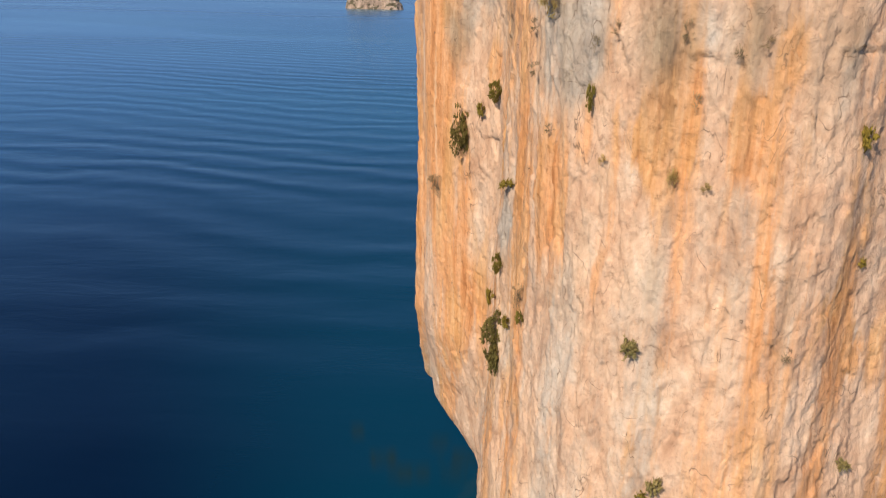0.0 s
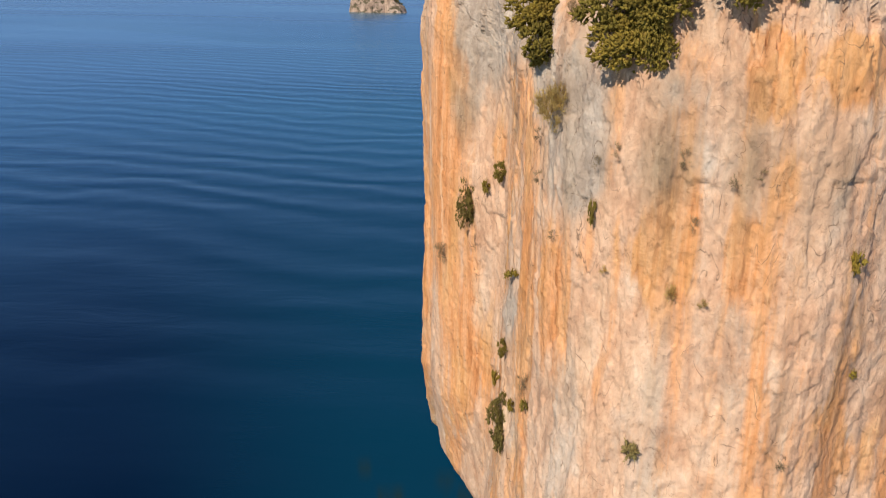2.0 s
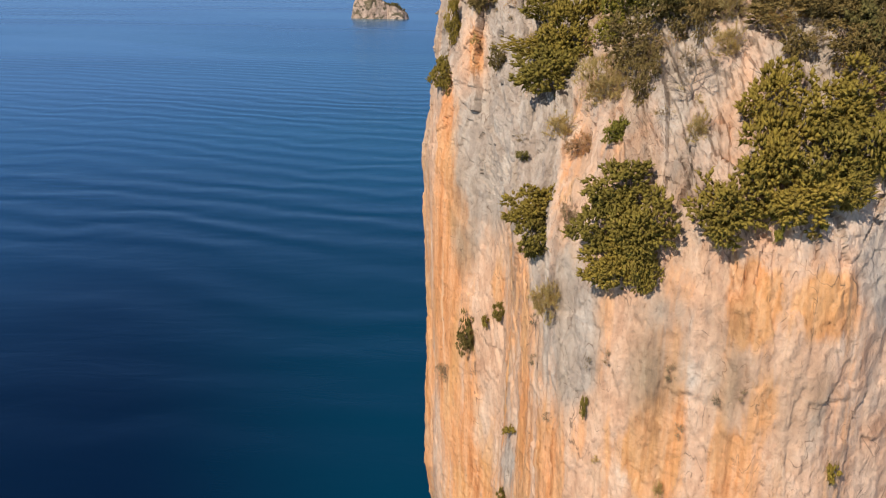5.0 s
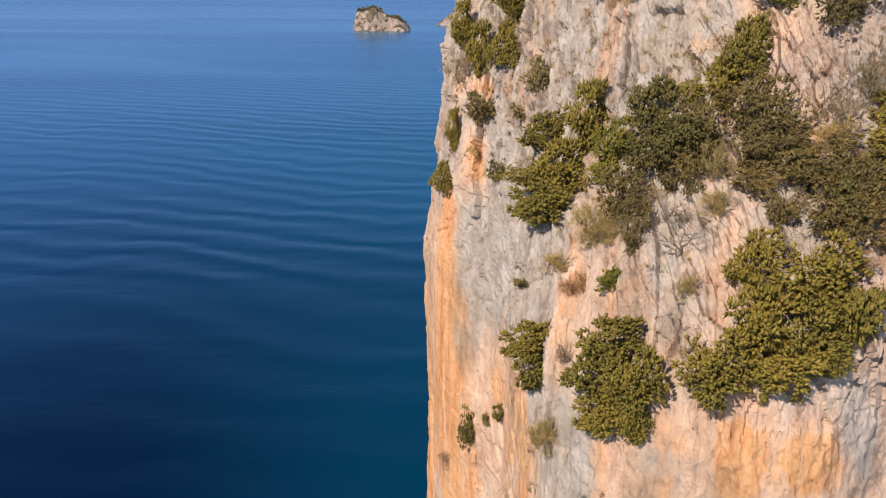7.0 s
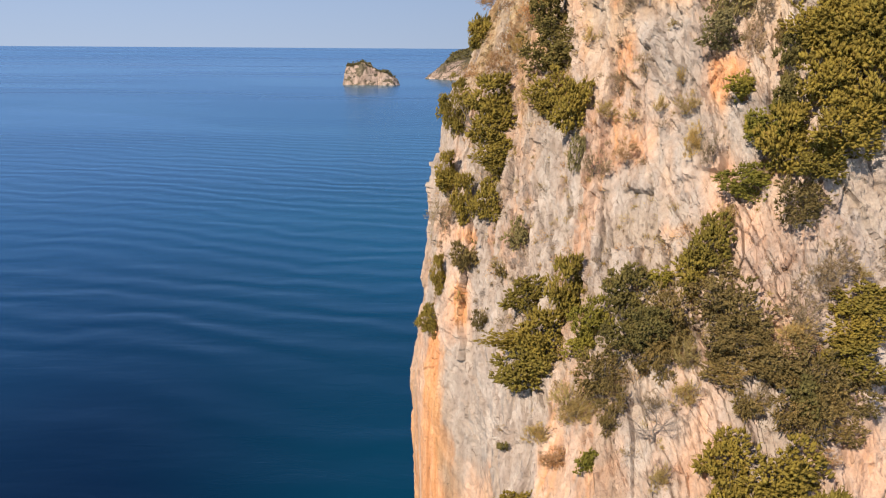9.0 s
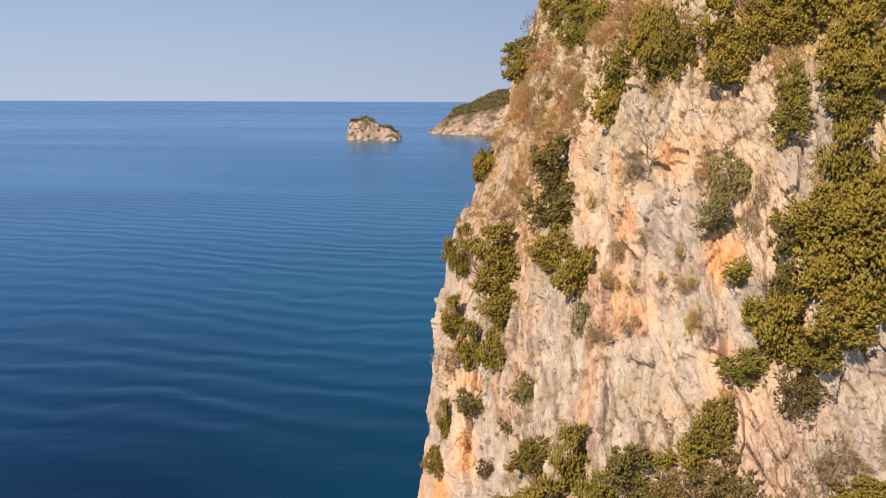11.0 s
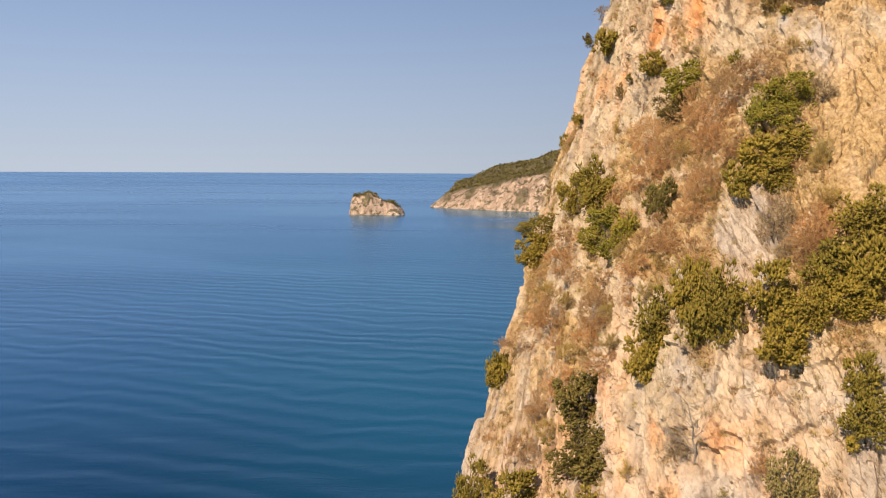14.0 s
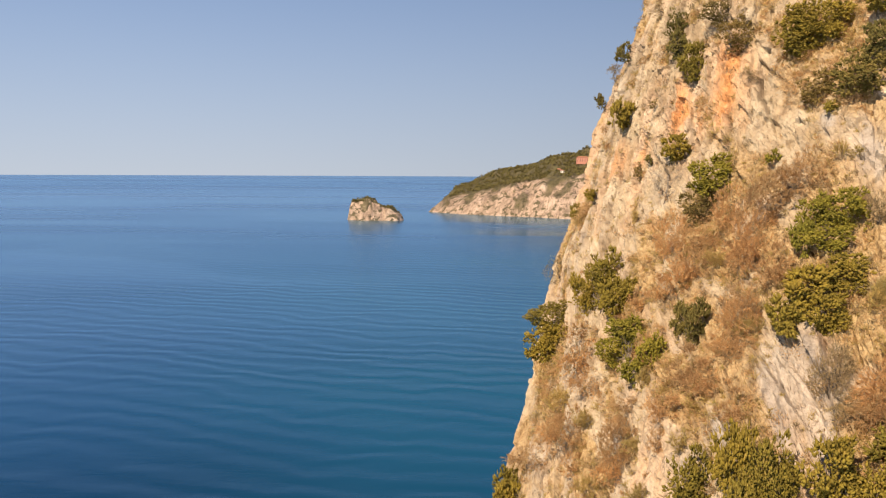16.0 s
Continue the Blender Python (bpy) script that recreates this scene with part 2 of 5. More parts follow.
def leaf_material(name, shade, lit, dry=None, thin_share=0.28):
    """Foliage: each tuft has its own tone between the colours, with drier patches."""
    m, n, l, b = material(name, 0.7)
    geo = n.new("ShaderNodeNewGeometry")
    info = n.new("ShaderNodeObjectInfo")
    tc = n.new("ShaderNodeTexCoord")
    patch = node(n, "ShaderNodeTexNoise", Scale=1.6, Detail=3.0, Roughness=0.6)
    l.new(tc.outputs["Object"], patch.inputs["Vector"])
    mingled = summed(n, l, scaled(n, l, geo.outputs["Random Per Island"], 0.60), scaled(n, l, patch.outputs["Fac"], 1.5, -0.55))
    col = ramp(n, l, mingled, (0.0, shade), (0.70, lit), (1.0, dry or lit))
    tone = ramp(n, l, info.outputs["Random"], (0.0, (0.80, 0.82, 0.85)), (1.0, (1.15, 1.08, 1.0)))
    col = mix(n, l, 1.0, col, tone, 'MULTIPLY')
    l.new(col, b.inputs["Base Color"])
    b.inputs["Specular IOR Level"].default_value = 0.15
    thin = n.new("ShaderNodeBsdfTranslucent")
    l.new(col, thin.inputs["Color"])
    both = n.new("ShaderNodeMixShader")
    both.inputs[0].default_value = thin_share
    l.new(b.outputs[0], both.inputs[1])
    l.new(thin.outputs[0], both.inputs[2])
    l.new(both.outputs[0], n["Material Output"].inputs["Surface"])
    return m


def bark_material():
    m, n, l, b = material("grey-brown bark", 0.9)
    l.new(ramp(n, l, stretched_noise(n, l, (9, 9, 2), 6), (0.3, (0.07, 0.05, 0.035)), (0.7, (0.21, 0.17, 0.13))), b.inputs["Base Color"])
    return m


ROCK, SEA, BARK = rock_material(), sea_material(), bark_material()
LEAVES = {
    "juniper": leaf_material("olive juniper scales", (0.145, 0.108, 0.024), (0.320, 0.252, 0.046), (0.36, 0.255, 0.070)),
    "dark": leaf_material("dark evergreen leaves", (0.095, 0.080, 0.026), (0.225, 0.188, 0.056), (0.27, 0.20, 0.07)),
    "oak": leaf_material("dull brown-olive leaves", (0.120, 0.088, 0.032), (0.275, 0.205, 0.070), (0.36, 0.25, 0.11)),
    "green": leaf_material("fresh green leaves", (0.140, 0.122, 0.022), (0.320, 0.282, 0.046), (0.37, 0.29, 0.07)),
    "greenish": leaf_material("grey-green leaves", (0.16, 0.138, 0.056), (0.33, 0.280, 0.115), (0.38, 0.30, 0.14)),
    "russet": leaf_material("dry russet twigs", (0.36, 0.215, 0.105), (0.66, 0.43, 0.215), (0.66, 0.50, 0.26), 0.45),
    "greyscrub": leaf_material("grey-brown scrub", (0.20, 0.150, 0.084), (0.42, 0.325, 0.19), (0.50, 0.40, 0.24), 0.4),
    "straw": leaf_material("dry yellow grass", (0.32, 0.23, 0.080), (0.60, 0.455, 0.185), (0.48, 0.41, 0.13), 0.4),
}

# ---- the cliff: level lines of its plan, from the face on the east round the arete ----
LEVELS = []


def level(z, *plan):
    """One level line: the points of the plan from the eastern face to the arete; the hidden sides follow from them."""
    (x0, y0), (x1, y1) = plan[0], plan[-1]
    LEVELS.append((z, [(x0 + 75, y0 + 45), (x0 + 10, y0 + 3), *plan, (x1 + 5, y1 + 9), (x1 + 60, y1 + 60)]))


level(-5, (14, 22), (9, 21), (5, 22.5), (2.6, 25), (1.3, 30), (2.4, 48), (3.0, 57))
level(0, (14, 22), (9, 21), (5, 22.5), (2.6, 25), (1.2, 29), (2.4, 50), (2.0, 58))
level(5, (14, 22.5), (9, 21.3), (5, 22.7), (2.6, 25), (1.0, 29), (1.3, 46), (-0.9, 56))
level(9, (14, 22.8), (9, 21.4), (5, 22.8), (2.6, 25.1), (0.9, 28.9), (0.5, 42), (-1.9, 51))
level(12, (14, 23), (9, 21.5), (5, 22.8), (2.6, 25.2), (0.8, 28.8), (0.2, 38.5), (-2.5, 46))
level(18, (14, 23.5), (9, 21.6), (5, 23.0), (2.6, 25.3), (0.80, 29.2), (0.5, 36.2), (-2.85, 42.5))
level(25, (14, 24), (9.3, 21.9), (5, 23.2), (2.6, 25.5), (0.90, 29.8), (0.6, 35.8), (-2.75, 42))
level(31, (14, 24), (9.2, 22.0), (5, 23.3), (2.4, 25.8), (1.00, 29.8), (0.6, 35.8), (-2.95, 42))
level(37, (14, 24), (9, 22.1), (5, 23.4), (2.2, 26.4), (1.15, 29.8), (0.4, 36.6), (-3.2, 42))
level(41, (14, 24.5), (9.5, 23.2), (5, 25.0), (2.9, 29), (1.6, 32), (0.0, 38.0), (-2.75, 42.5))
level(46, (14, 27), (9, 27.4), (5, 31), (3.5, 34), (1.6, 37), (-0.4, 40), (-2.3, 43))
level(52, (13, 29), (9.1, 30.6), (5.6, 34.5), (3.8, 37), (1.9, 40.2), (0.3, 43), (-1.35, 46))
level(57, (13, 31), (9, 33), (5.5, 36.6), (4.3, 42), (2.6, 46), (1.35, 49.5), (0.95, 54))
level(62, (13, 34), (9, 35.8), (6.4, 38.5), (5, 45), (3.8, 51.3), (2.9, 57), (2.4, 61))
level(66, (13, 38), (9.5, 41), (7.5, 47), (5.5, 53), (4.6, 58), (3.9, 63), (3.9, 66))
level(70, (14, 42), (10.2, 46), (8.5, 52), (6.7, 57), (5.6, 61), (5.4, 64), (5.7, 67))
level(74, (15, 45), (11.5, 50), (9.3, 54), (7.8, 57), (6.6, 61), (6.3, 64.5), (6.6, 68))
level(80, (17, 50), (13, 53), (10.2, 56), (9.05, 58), (8.4, 61), (8.15, 65), (8.9, 69))
level(90, (19, 56), (15, 58), (13, 61), (12.4, 64), (12.1, 67), (12.2, 71), (13.2, 76))
level(104, (26, 70), (21, 72), (18, 75), (16, 79), (15, 83), (15, 88), (17, 94))
HEIGHTS = np.array([z for z, _ in LEVELS], float)
PLAN = np.array([p for _, p in LEVELS], float)


def cliff_base(u, z):
    """A point of the smooth cliff: u counts the points of the plan (2 to 8 are in view), z is the height."""
    u, z = np.broadcast_arrays(np.asarray(u, float), np.asarray(z, float))
    k = np.clip(np.floor(u).astype(int), 0, PLAN.shape[1] - 2)
    f = u - k
    out = np.zeros(u.shape + (2,))
    for c in range(2):
        cols = np.stack([np.interp(z, HEIGHTS, PLAN[:, j, c]) for j in range(PLAN.shape[1])], 0)

        def col(j):
            return np.take_along_axis(cols, np.clip(j, 0, PLAN.shape[1] - 1)[None], 0)[0]
        p0, p1, p2, p3 = col(k - 1), col(k), col(k + 1), col(k + 2)
        m1, m2 = (p2 - p0) * 0.42, (p3 - p1) * 0.42
        out[..., c] = (2 * f ** 3 - 3 * f ** 2 + 1) * p1 + (f ** 3 - 2 * f ** 2 + f) * m1 + (3 * f ** 2 - 2 * f ** 3) * p2 + (f ** 3 - f ** 2) * m2
    return np.dstack([out[..., 0], out[..., 1], z]) if u.ndim == 2 else np.stack([out[..., 0], out[..., 1], z], -1)


def cliff_rows():
    us = np.concatenate([np.linspace(0, 1, 12)[:-1], np.linspace(1, 2, 60)[:-1], np.linspace(2, 8, 500)[:-1], np.linspace(8, 9, 70)[:-1], np.linspace(9, 10, 10)])
    zs = np.concatenate([np.linspace(-5, 8, 50)[:-1], np.linspace(8, 18, 110)[:-1], np.linspace(18, 84, 740)[:-1], np.linspace(84, 104, 60)])
    return us, zs


STAINS, NOTCHES = [], []


def stain(kind, x, y, z, wide, high, strength=1.0):
    STAINS.append((kind, x, y, z, wide, high, strength))


def notch(x, y, z, wide, high, depth):
    """A small overhang with its hollow underneath."""
    NOTCHES.append((x, y, z, wide, high, depth))


# STAINS BEGIN
stain("grey", 0.9, 30.1, 30.0, 0.68, 1.88, 1.15)
stain("grey", 1.1, 29.7, 27.0, 0.57, 1.31, 1.15)
stain("grey", 1.3, 28.7, 22.5, 0.34, 1.66, 1.15)
stain("grey", 3.0, 25.2, 33.9, 0.77, 1.38, 1.15)
stain("grey", 9.6, 22.1, 30.8, 0.56, 2.57, 0.50)
stain("grey", 8.3, 22.1, 27.5, 1.66, 1.96, 0.50)
stain("grey", 11.4, 22.8, 22.0, 0.43, 1.25, 0.50)
stain("pale", 6.1, 23.0, 27.2, 1.63, 1.54, 0.45)
stain("pale", 7.7, 22.1, 23.5, 2.33, 2.41, 0.45)
stain("pale", -0.7, 38.1, 24.7, 1.47, 1.82, 0.45)
stain("pale", 3.0, 25.0, 27.6, 1.11, 1.02, 0.45)
stain("pale", 12.4, 23.2, 24.6, 0.84, 0.79, 0.45)
stain("pale", 2.9, 25.1, 21.1, 1.49, 2.29, 0.45)
stain("pale", 0.9, 30.6, 30.8, 0.54, 0.86, 0.45)
stain("umber", -1.0, 38.3, 33.0, 0.86, 1.98, 0.80)
stain("umber", 0.8, 35.6, 28.4, 0.51, 1.27, 0.80)
stain("umber", 0.9, 31.5, 34.0, 0.97, 1.08, 0.50)
stain("umber", 5.8, 23.2, 29.4, 0.34, 0.75, 0.50)
stain("umber", -0.3, 37.5, 18.8, 0.72, 1.01, 0.50)
stain("umber", 8.9, 22.1, 27.2, 0.30, 1.64, 0.50)
stain("umber", 5.3, 23.2, 27.3, 0.30, 1.04, 0.50)
stain("iron", 2.4, 26.1, 28.9, 0.86, 2.38, 1.10)
stain("iron", -0.3, 37.7, 21.5, 1.24, 3.70, 1.10)
stain("iron", 4.8, 23.6, 31.4, 0.75, 1.34, 1.10)
stain("iron", 7.4, 22.5, 31.8, 0.55, 0.94, 1.10)
stain("iron", 3.3, 24.8, 31.0, 0.35, 1.32, 0.70)
stain("iron", 8.2, 22.2, 34.0, 0.38, 0.83, 0.70)
stain("iron", 10.3, 22.3, 26.8, 0.50, 0.66, 0.70)
stain("iron", 11.9, 23.1, 25.3, 0.78, 1.22, 0.70)
stain("iron", 5.6, 23.3, 32.2, 0.57, 1.62, 0.70)
stain("iron", -2.4, 39.8, 30.0, 0.56, 4.08, 0.70)
stain("iron", 4.2, 24.1, 28.2, 0.30, 2.30, 0.70)
stain("iron", 3.6, 24.4, 26.8, 0.30, 1.10, 0.70)
stain("umber", -1.5, 39.0, 35.8, 1.03, 4.10, 0.70)
stain("grey", 1.2, 30.4, 38.6, 1.87, 2.09, 0.80)
stain("grey", 2.7, 25.6, 34.9, 1.10, 2.48, 0.80)
stain("grey", 5.4, 23.3, 36.3, 0.59, 0.66, 0.80)
stain("iron", 7.8, 22.4, 37.1, 0.62, 1.25, 1.10)
stain("iron", 9.8, 22.2, 37.2, 0.61, 0.77, 0.80)
stain("iron", -2.4, 39.8, 32.1, 0.57, 3.16, 0.80)
stain("grey", -1.0, 38.6, 36.3, 1.36, 3.14, 0.80)
stain("grey", 11.1, 22.9, 37.5, 0.82, 1.63, 0.80)
stain("iron", -2.3, 39.7, 29.6, 0.62, 5.23, 1.30)
stain("iron", 7.5, 22.4, 37.0, 0.51, 1.11, 1.30)
stain("iron", 9.4, 22.2, 37.1, 0.76, 1.02, 1.30)
stain("iron", 0.7, 36.7, 40.9, 0.75, 0.92, 0.70)
stain("iron", -1.4, 38.9, 35.0, 0.44, 2.04, 0.70)
stain("iron", 0.3, 36.5, 32.1, 0.56, 0.98, 0.70)
stain("iron", -2.3, 39.8, 36.9, 0.68, 4.85, 1.20)
stain("iron", 8.8, 31.7, 53.6, 0.43, 0.96, 1.20)
stain("iron", -0.9, 39.4, 42.9, 0.58, 2.16, 1.20)
stain("iron", -0.5, 40.0, 45.9, 1.58, 0.72, 1.20)
stain("iron", 12.6, 24.5, 42.3, 0.64, 1.02, 1.20)
stain("iron", 7.1, 29.8, 48.3, 0.34, 0.34, 0.70)
stain("iron", 6.0, 33.4, 51.1, 0.81, 1.61, 0.70)
stain("iron", 1.0, 34.7, 41.2, 0.52, 1.29, 0.70)
stain("grey", 0.2, 37.0, 38.6, 1.82, 2.64, 0.60)
stain("iron", 8.9, 31.6, 54.1, 0.47, 0.63, 1.10)
stain("iron", 5.4, 36.7, 57.1, 0.37, 0.86, 1.10)
stain("iron", 5.8, 34.9, 54.4, 0.59, 1.17, 0.60)
stain("iron", 7.0, 53.5, 68.7, 0.38, 0.70, 0.60)
stain("iron", 7.5, 34.4, 57.5, 0.91, 0.68, 0.60)
stain("iron", 6.5, 32.6, 51.2, 0.33, 0.55, 0.60)
stain("umber", 11.8, 31.3, 57.3, 0.95, 1.22, 0.45)
stain("grey", 11.8, 31.3, 57.3, 1.13, 1.22, 0.80)
stain("grey", 9.4, 39.7, 64.7, 1.22, 1.41, 0.80)
stain("grey", 9.4, 30.3, 52.1, 1.57, 1.22, 0.80)
stain("pale", 8.1, 33.1, 56.4, 3.06, 2.84, 0.40)
stain("pale", 4.9, 40.5, 58.8, 0.40, 0.94, 0.40)
stain("iron", 9.5, 53.8, 74.7, 1.57, 1.57, 1.60)
stain("iron", 10.5, 53.4, 77.3, 0.84, 1.17, 1.60)
stain("iron", 1.9, 56.6, 60.6, 0.33, 1.32, 1.60)
stain("iron", 7.1, 57.8, 72.3, 0.69, 3.95, 0.90)
stain("iron", 6.0, 60.9, 72.3, 0.79, 1.75, 0.90)
stain("iron", 7.1, 53.8, 69.0, 0.33, 0.64, 0.90)
stain("grey", 12.8, 46.3, 73.8, 0.73, 0.98, 0.90)
stain("grey", 13.7, 44.4, 72.6, 1.25, 1.86, 0.90)
stain("grey", 9.5, 39.3, 64.5, 1.70, 1.53, 0.90)
stain("grey", 6.8, 39.2, 62.5, 0.98, 0.87, 0.90)
stain("grey", 9.1, 36.7, 62.8, 0.89, 0.84, 0.90)
stain("grey", 10.4, 36.8, 63.1, 0.61, 0.37, 0.90)
stain("pale", 9.2, 54.1, 74.0, 1.20, 0.90, 0.35)
stain("pale", 9.5, 39.3, 64.4, 1.42, 1.42, 0.35)
stain("pale", 1.5, 50.6, 57.7, 1.74, 1.74, 0.35)
stain("earth", 9.5, 39.3, 64.5, 1.42, 1.53, -1.20)
stain("earth", 6.8, 39.2, 62.5, 0.82, 0.87, -1.20)
stain("earth", 9.1, 36.7, 62.8, 0.74, 0.84, -1.20)
stain("earth", 13.7, 44.0, 72.5, 1.26, 1.83, -1.20)
stain("earth", 7.1, 58.3, 73.3, 2.32, 5.65, -1.20)
stain("earth", 10.5, 51.6, 74.6, 2.82, 1.98, -1.20)
stain("earth", 12.8, 46.3, 73.8, 0.61, 0.98, -1.20)
stain("earth", 1.3, 50.5, 57.5, 0.87, 1.45, -1.20)
stain("umber", 5.2, 23.4, 34.2, 1.27, 1.11, 0.45)
stain("umber", 7.6, 22.4, 34.5, 0.91, 0.91, 0.45)
stain("umber", 9.8, 22.1, 34.2, 1.19, 1.19, 0.45)
stain("umber", 11.0, 22.7, 31.4, 0.63, 2.37, 0.45)
stain("grey", 3.9, 24.4, 33.6, 0.60, 1.00, 0.50)
stain("grey", 6.4, 22.9, 34.3, 0.65, 1.09, 0.50)
stain("grey", 9.7, 22.2, 33.7, 0.54, 1.20, 0.50)
stain("earth", 7.7, 33.6, 56.1, 4.12, 4.01, -1.20)
stain("earth", 9.4, 39.4, 64.5, 1.14, 1.53, -1.20)
stain("earth", 9.5, 30.7, 53.2, 1.33, 2.45, -1.20)
stain("grey", 7.5, 35.3, 59.3, 2.35, 1.16, 0.70)
stain("grey", 10.4, 33.3, 59.6, 1.16, 1.30, 0.70)
stain("grey", 7.5, 33.7, 55.0, 1.07, 1.57, 0.70)
stain("umber", 9.5, 24.2, 42.0, 0.86, 1.12, 0.40)
# STAINS END
notch(3.0, 25.3, 32.9, 0.45, 0.22, 0.22)
notch(6.2, 23.3, 33.7, 0.5, 0.25, 0.26)
notch(10.0, 22.4, 34.2, 0.6, 0.2, 0.16)
notch(2.6, 25.4, 22.2, 0.18, 0.8, 0.16)


def build_cliff():
    us, zs = cliff_rows()
    u, z = np.meshgrid(us, zs)
    p = cliff_base(u, z)
    k = np.ones(13) / 13
    for c in range(2):                      # soften the breaks between the level lines
        p[..., c] = np.apply_along_axis(lambda v: np.convolve(np.pad(v, 6, mode="edge"), k, mode="valid"), 0, p[..., c])
    du, dz = np.gradient(p, axis=1), np.gradient(p, axis=0)
    nrm = np.cross(dz, du)
    nrm /= np.linalg.norm(nrm, axis=-1, keepdims=True) + 1e-9
    s = np.cumsum(np.linalg.norm(du[..., :2], axis=-1), axis=1)
    s = np.repeat(s[280:800].mean(0, keepdims=True), len(zs), 0)
    zz = p[..., 2]
    rough = step(33, 43, zz + 2.5 * vnoise(s * 0.35, zz * 0.25, 5))
    upper = step(49, 61, zz + 3 * vnoise(s * 0.2, zz * 0.2, 6))
    lean = s - 0.16 * (zz - 42) * step(38, 44, zz) * (1 - step(5.2, 6.4, u))      # slabs lean to the east above the sheer wall
    zf = zz + 0.8 * np.maximum(zz - 57, 0) * (1 - step(5.2, 6.4, u))      # the slope lies back higher up
    wob = 0.5 * fbm(s * 0.7, zz * 0.5, 3, 9)
    d = 0.38 * fbm(s * 0.16, zz * 0.10, 3, 1) + 0.20 * fbm(s * 0.6, zz * 0.07, 3, 2) + (1 - rough) * 0.09 * np.abs(fbm(s * 1.7, zz * 0.10, 3, 12))
    r1, j1 = facets(lean * 0.42 + 0.5 * wob, zf * 0.13 + 0.3 * wob, 3)
    r2, j2 = facets(lean * 1.1 + 0.6 * wob, zf * 0.46 - 0.5 * wob, 4, 0.9)
    r3, j3 = facets(lean * 2.5 - wob, zf * 1.25 + wob, 6, 1.1)
    r4, j4 = facets(s * 5.0 + wob, zf * 3.8, 8, 1.2)
    d += (0.06 + 0.40 * rough) * r1 + (0.07 + 0.21 * rough) * r2 + (0.055 + 0.095 * rough) * r3 + (0.020 + 0.025 * rough) * r4
    d += (0.04 + 0.02 * rough) * fbm(s * 2.2, zz * 0.8, 4, 8)
    cleft = np.exp(-(j1 / 0.022) ** 2) * step(0.15, 0.45, vnoise(s * 0.5, zz * 0.25, 40) + 0.15 * rough) * rough ** 2
    crack = np.exp(-(j2 / 0.035) ** 2) * step(0.15, 0.5, vnoise(s * 0.8, zz * 0.4, 41) + 0.25 * rough)
    d -= 0.20 * cleft + 0.10 * crack * rough
    for x0, y0, z0, wide, high, depth in NOTCHES:
        r = np.exp(-(((p[..., 0] - x0) ** 2 + 0.3 * (p[..., 1] - y0) ** 2) / wide ** 2))
        dzz = zz - z0 - 1.2 * high * vnoise(s * 2.2, s * 0 + z0, 77) + 0.25 * (p[..., 0] - x0)
        d += 0.42 * depth * r * np.where(dzz > 0, np.exp(-dzz / (3 * high)), -np.exp(dzz / high) * step(-4 * high, 0, dzz))
    d *= 1 - 0.55 * step(7.0, 8.0, u) * (1 - step(8.0, 8.6, u))
    q = p + nrm * (d - 0.12)[..., None]
    flat = step(0.38, 0.66, nrm[..., 2] + 0.75 * fbm(s * 0.55, zz * 0.6, 4, 50)) * (0.2 * step(40, 46, zz) + 0.8 * step(50, 60, zz))
    mask = {"iron": 0.40 + 1.25 * fbm(s * 0.8, zz * 0.04, 4, 21) - 0.42 * rough + 0.36 * upper,
            "grey": 0.72 * rough - 0.62 * upper + 0.8 * fbm(s * 0.45, zz * 0.10, 4, 31) + 0.05,
            "pale": 0.9 * fbm(s * 0.8, zz * 0.3, 4, 33) - 0.30,
            "umber": 0.9 * fbm(s * 0.9, zz * 0.06, 4, 35) - 0.30 + 0.32 * step(29, 34, zz) * step(47, 40, zz) + step(1.8, 0.4, zz),
            "tan": 0.95 * upper + 0.6 * fbm(s * 0.5, zz * 0.3, 4, 37),
            "broken": rough,
            "earth": flat}
    for kind, x0, y0, z0, wide, high, strength in STAINS:
        g = np.exp(-(((p[..., 0] - x0) ** 2 + 0.25 * (p[..., 1] - y0) ** 2) / wide ** 2 + ((zz - z0) / high) ** 2))
        g = g * strength * (0.8 + 0.9 * fbm(s * 1.2, zz * 0.12, 4, 60))
        mask[kind] = mask[kind] + g
        if kind == "iron":
            mask["grey"] = mask["grey"] - 0.8 * g
            mask["tan"] = mask["tan"] - 0.8 * g
    inner = np.array((70.0, 125.0, 112.0))
    cap = np.stack([q[-1] + (inner - q[-1]) * f for f in np.linspace(0.08, 1.0, 12)])
    cap[..., 2] += 1.5 * fbm(cap[..., 0] * 0.1, cap[..., 1] * 0.1, 3, 99)

    def closed(field):
        """Carries a field over the summit and round the back of the rock."""
        field = np.concatenate([field, np.repeat(field[-1:], 12, 0)])
        return np.concatenate([field, field[:, :1]], 1)

    joint = np.clip((0.6 * cleft + 0.4 * crack) * step(0.35, 0.9, rough), 0, 1)
    q = np.concatenate([q, cap])
    q = np.concatenate([q, q[:, :1]], 1)
    mask["joint"] = joint
    ob = grid_object("cliff", q, ROCK, [(key, closed(np.clip(v, 0, 1))) for key, v in mask.items()], smooth=closed(rough)[:-1, :-1].reshape(-1) < 0.45)
    tagged(ob, "sheer limestone sea cliff streaked orange and grey", "cliff", kind="structure")
    return q, closed(nrm), closed(np.clip(mask["earth"], 0, 1))


CLIFF, CLIFF_NORMAL, CLIFF_FLAT = build_cliff()

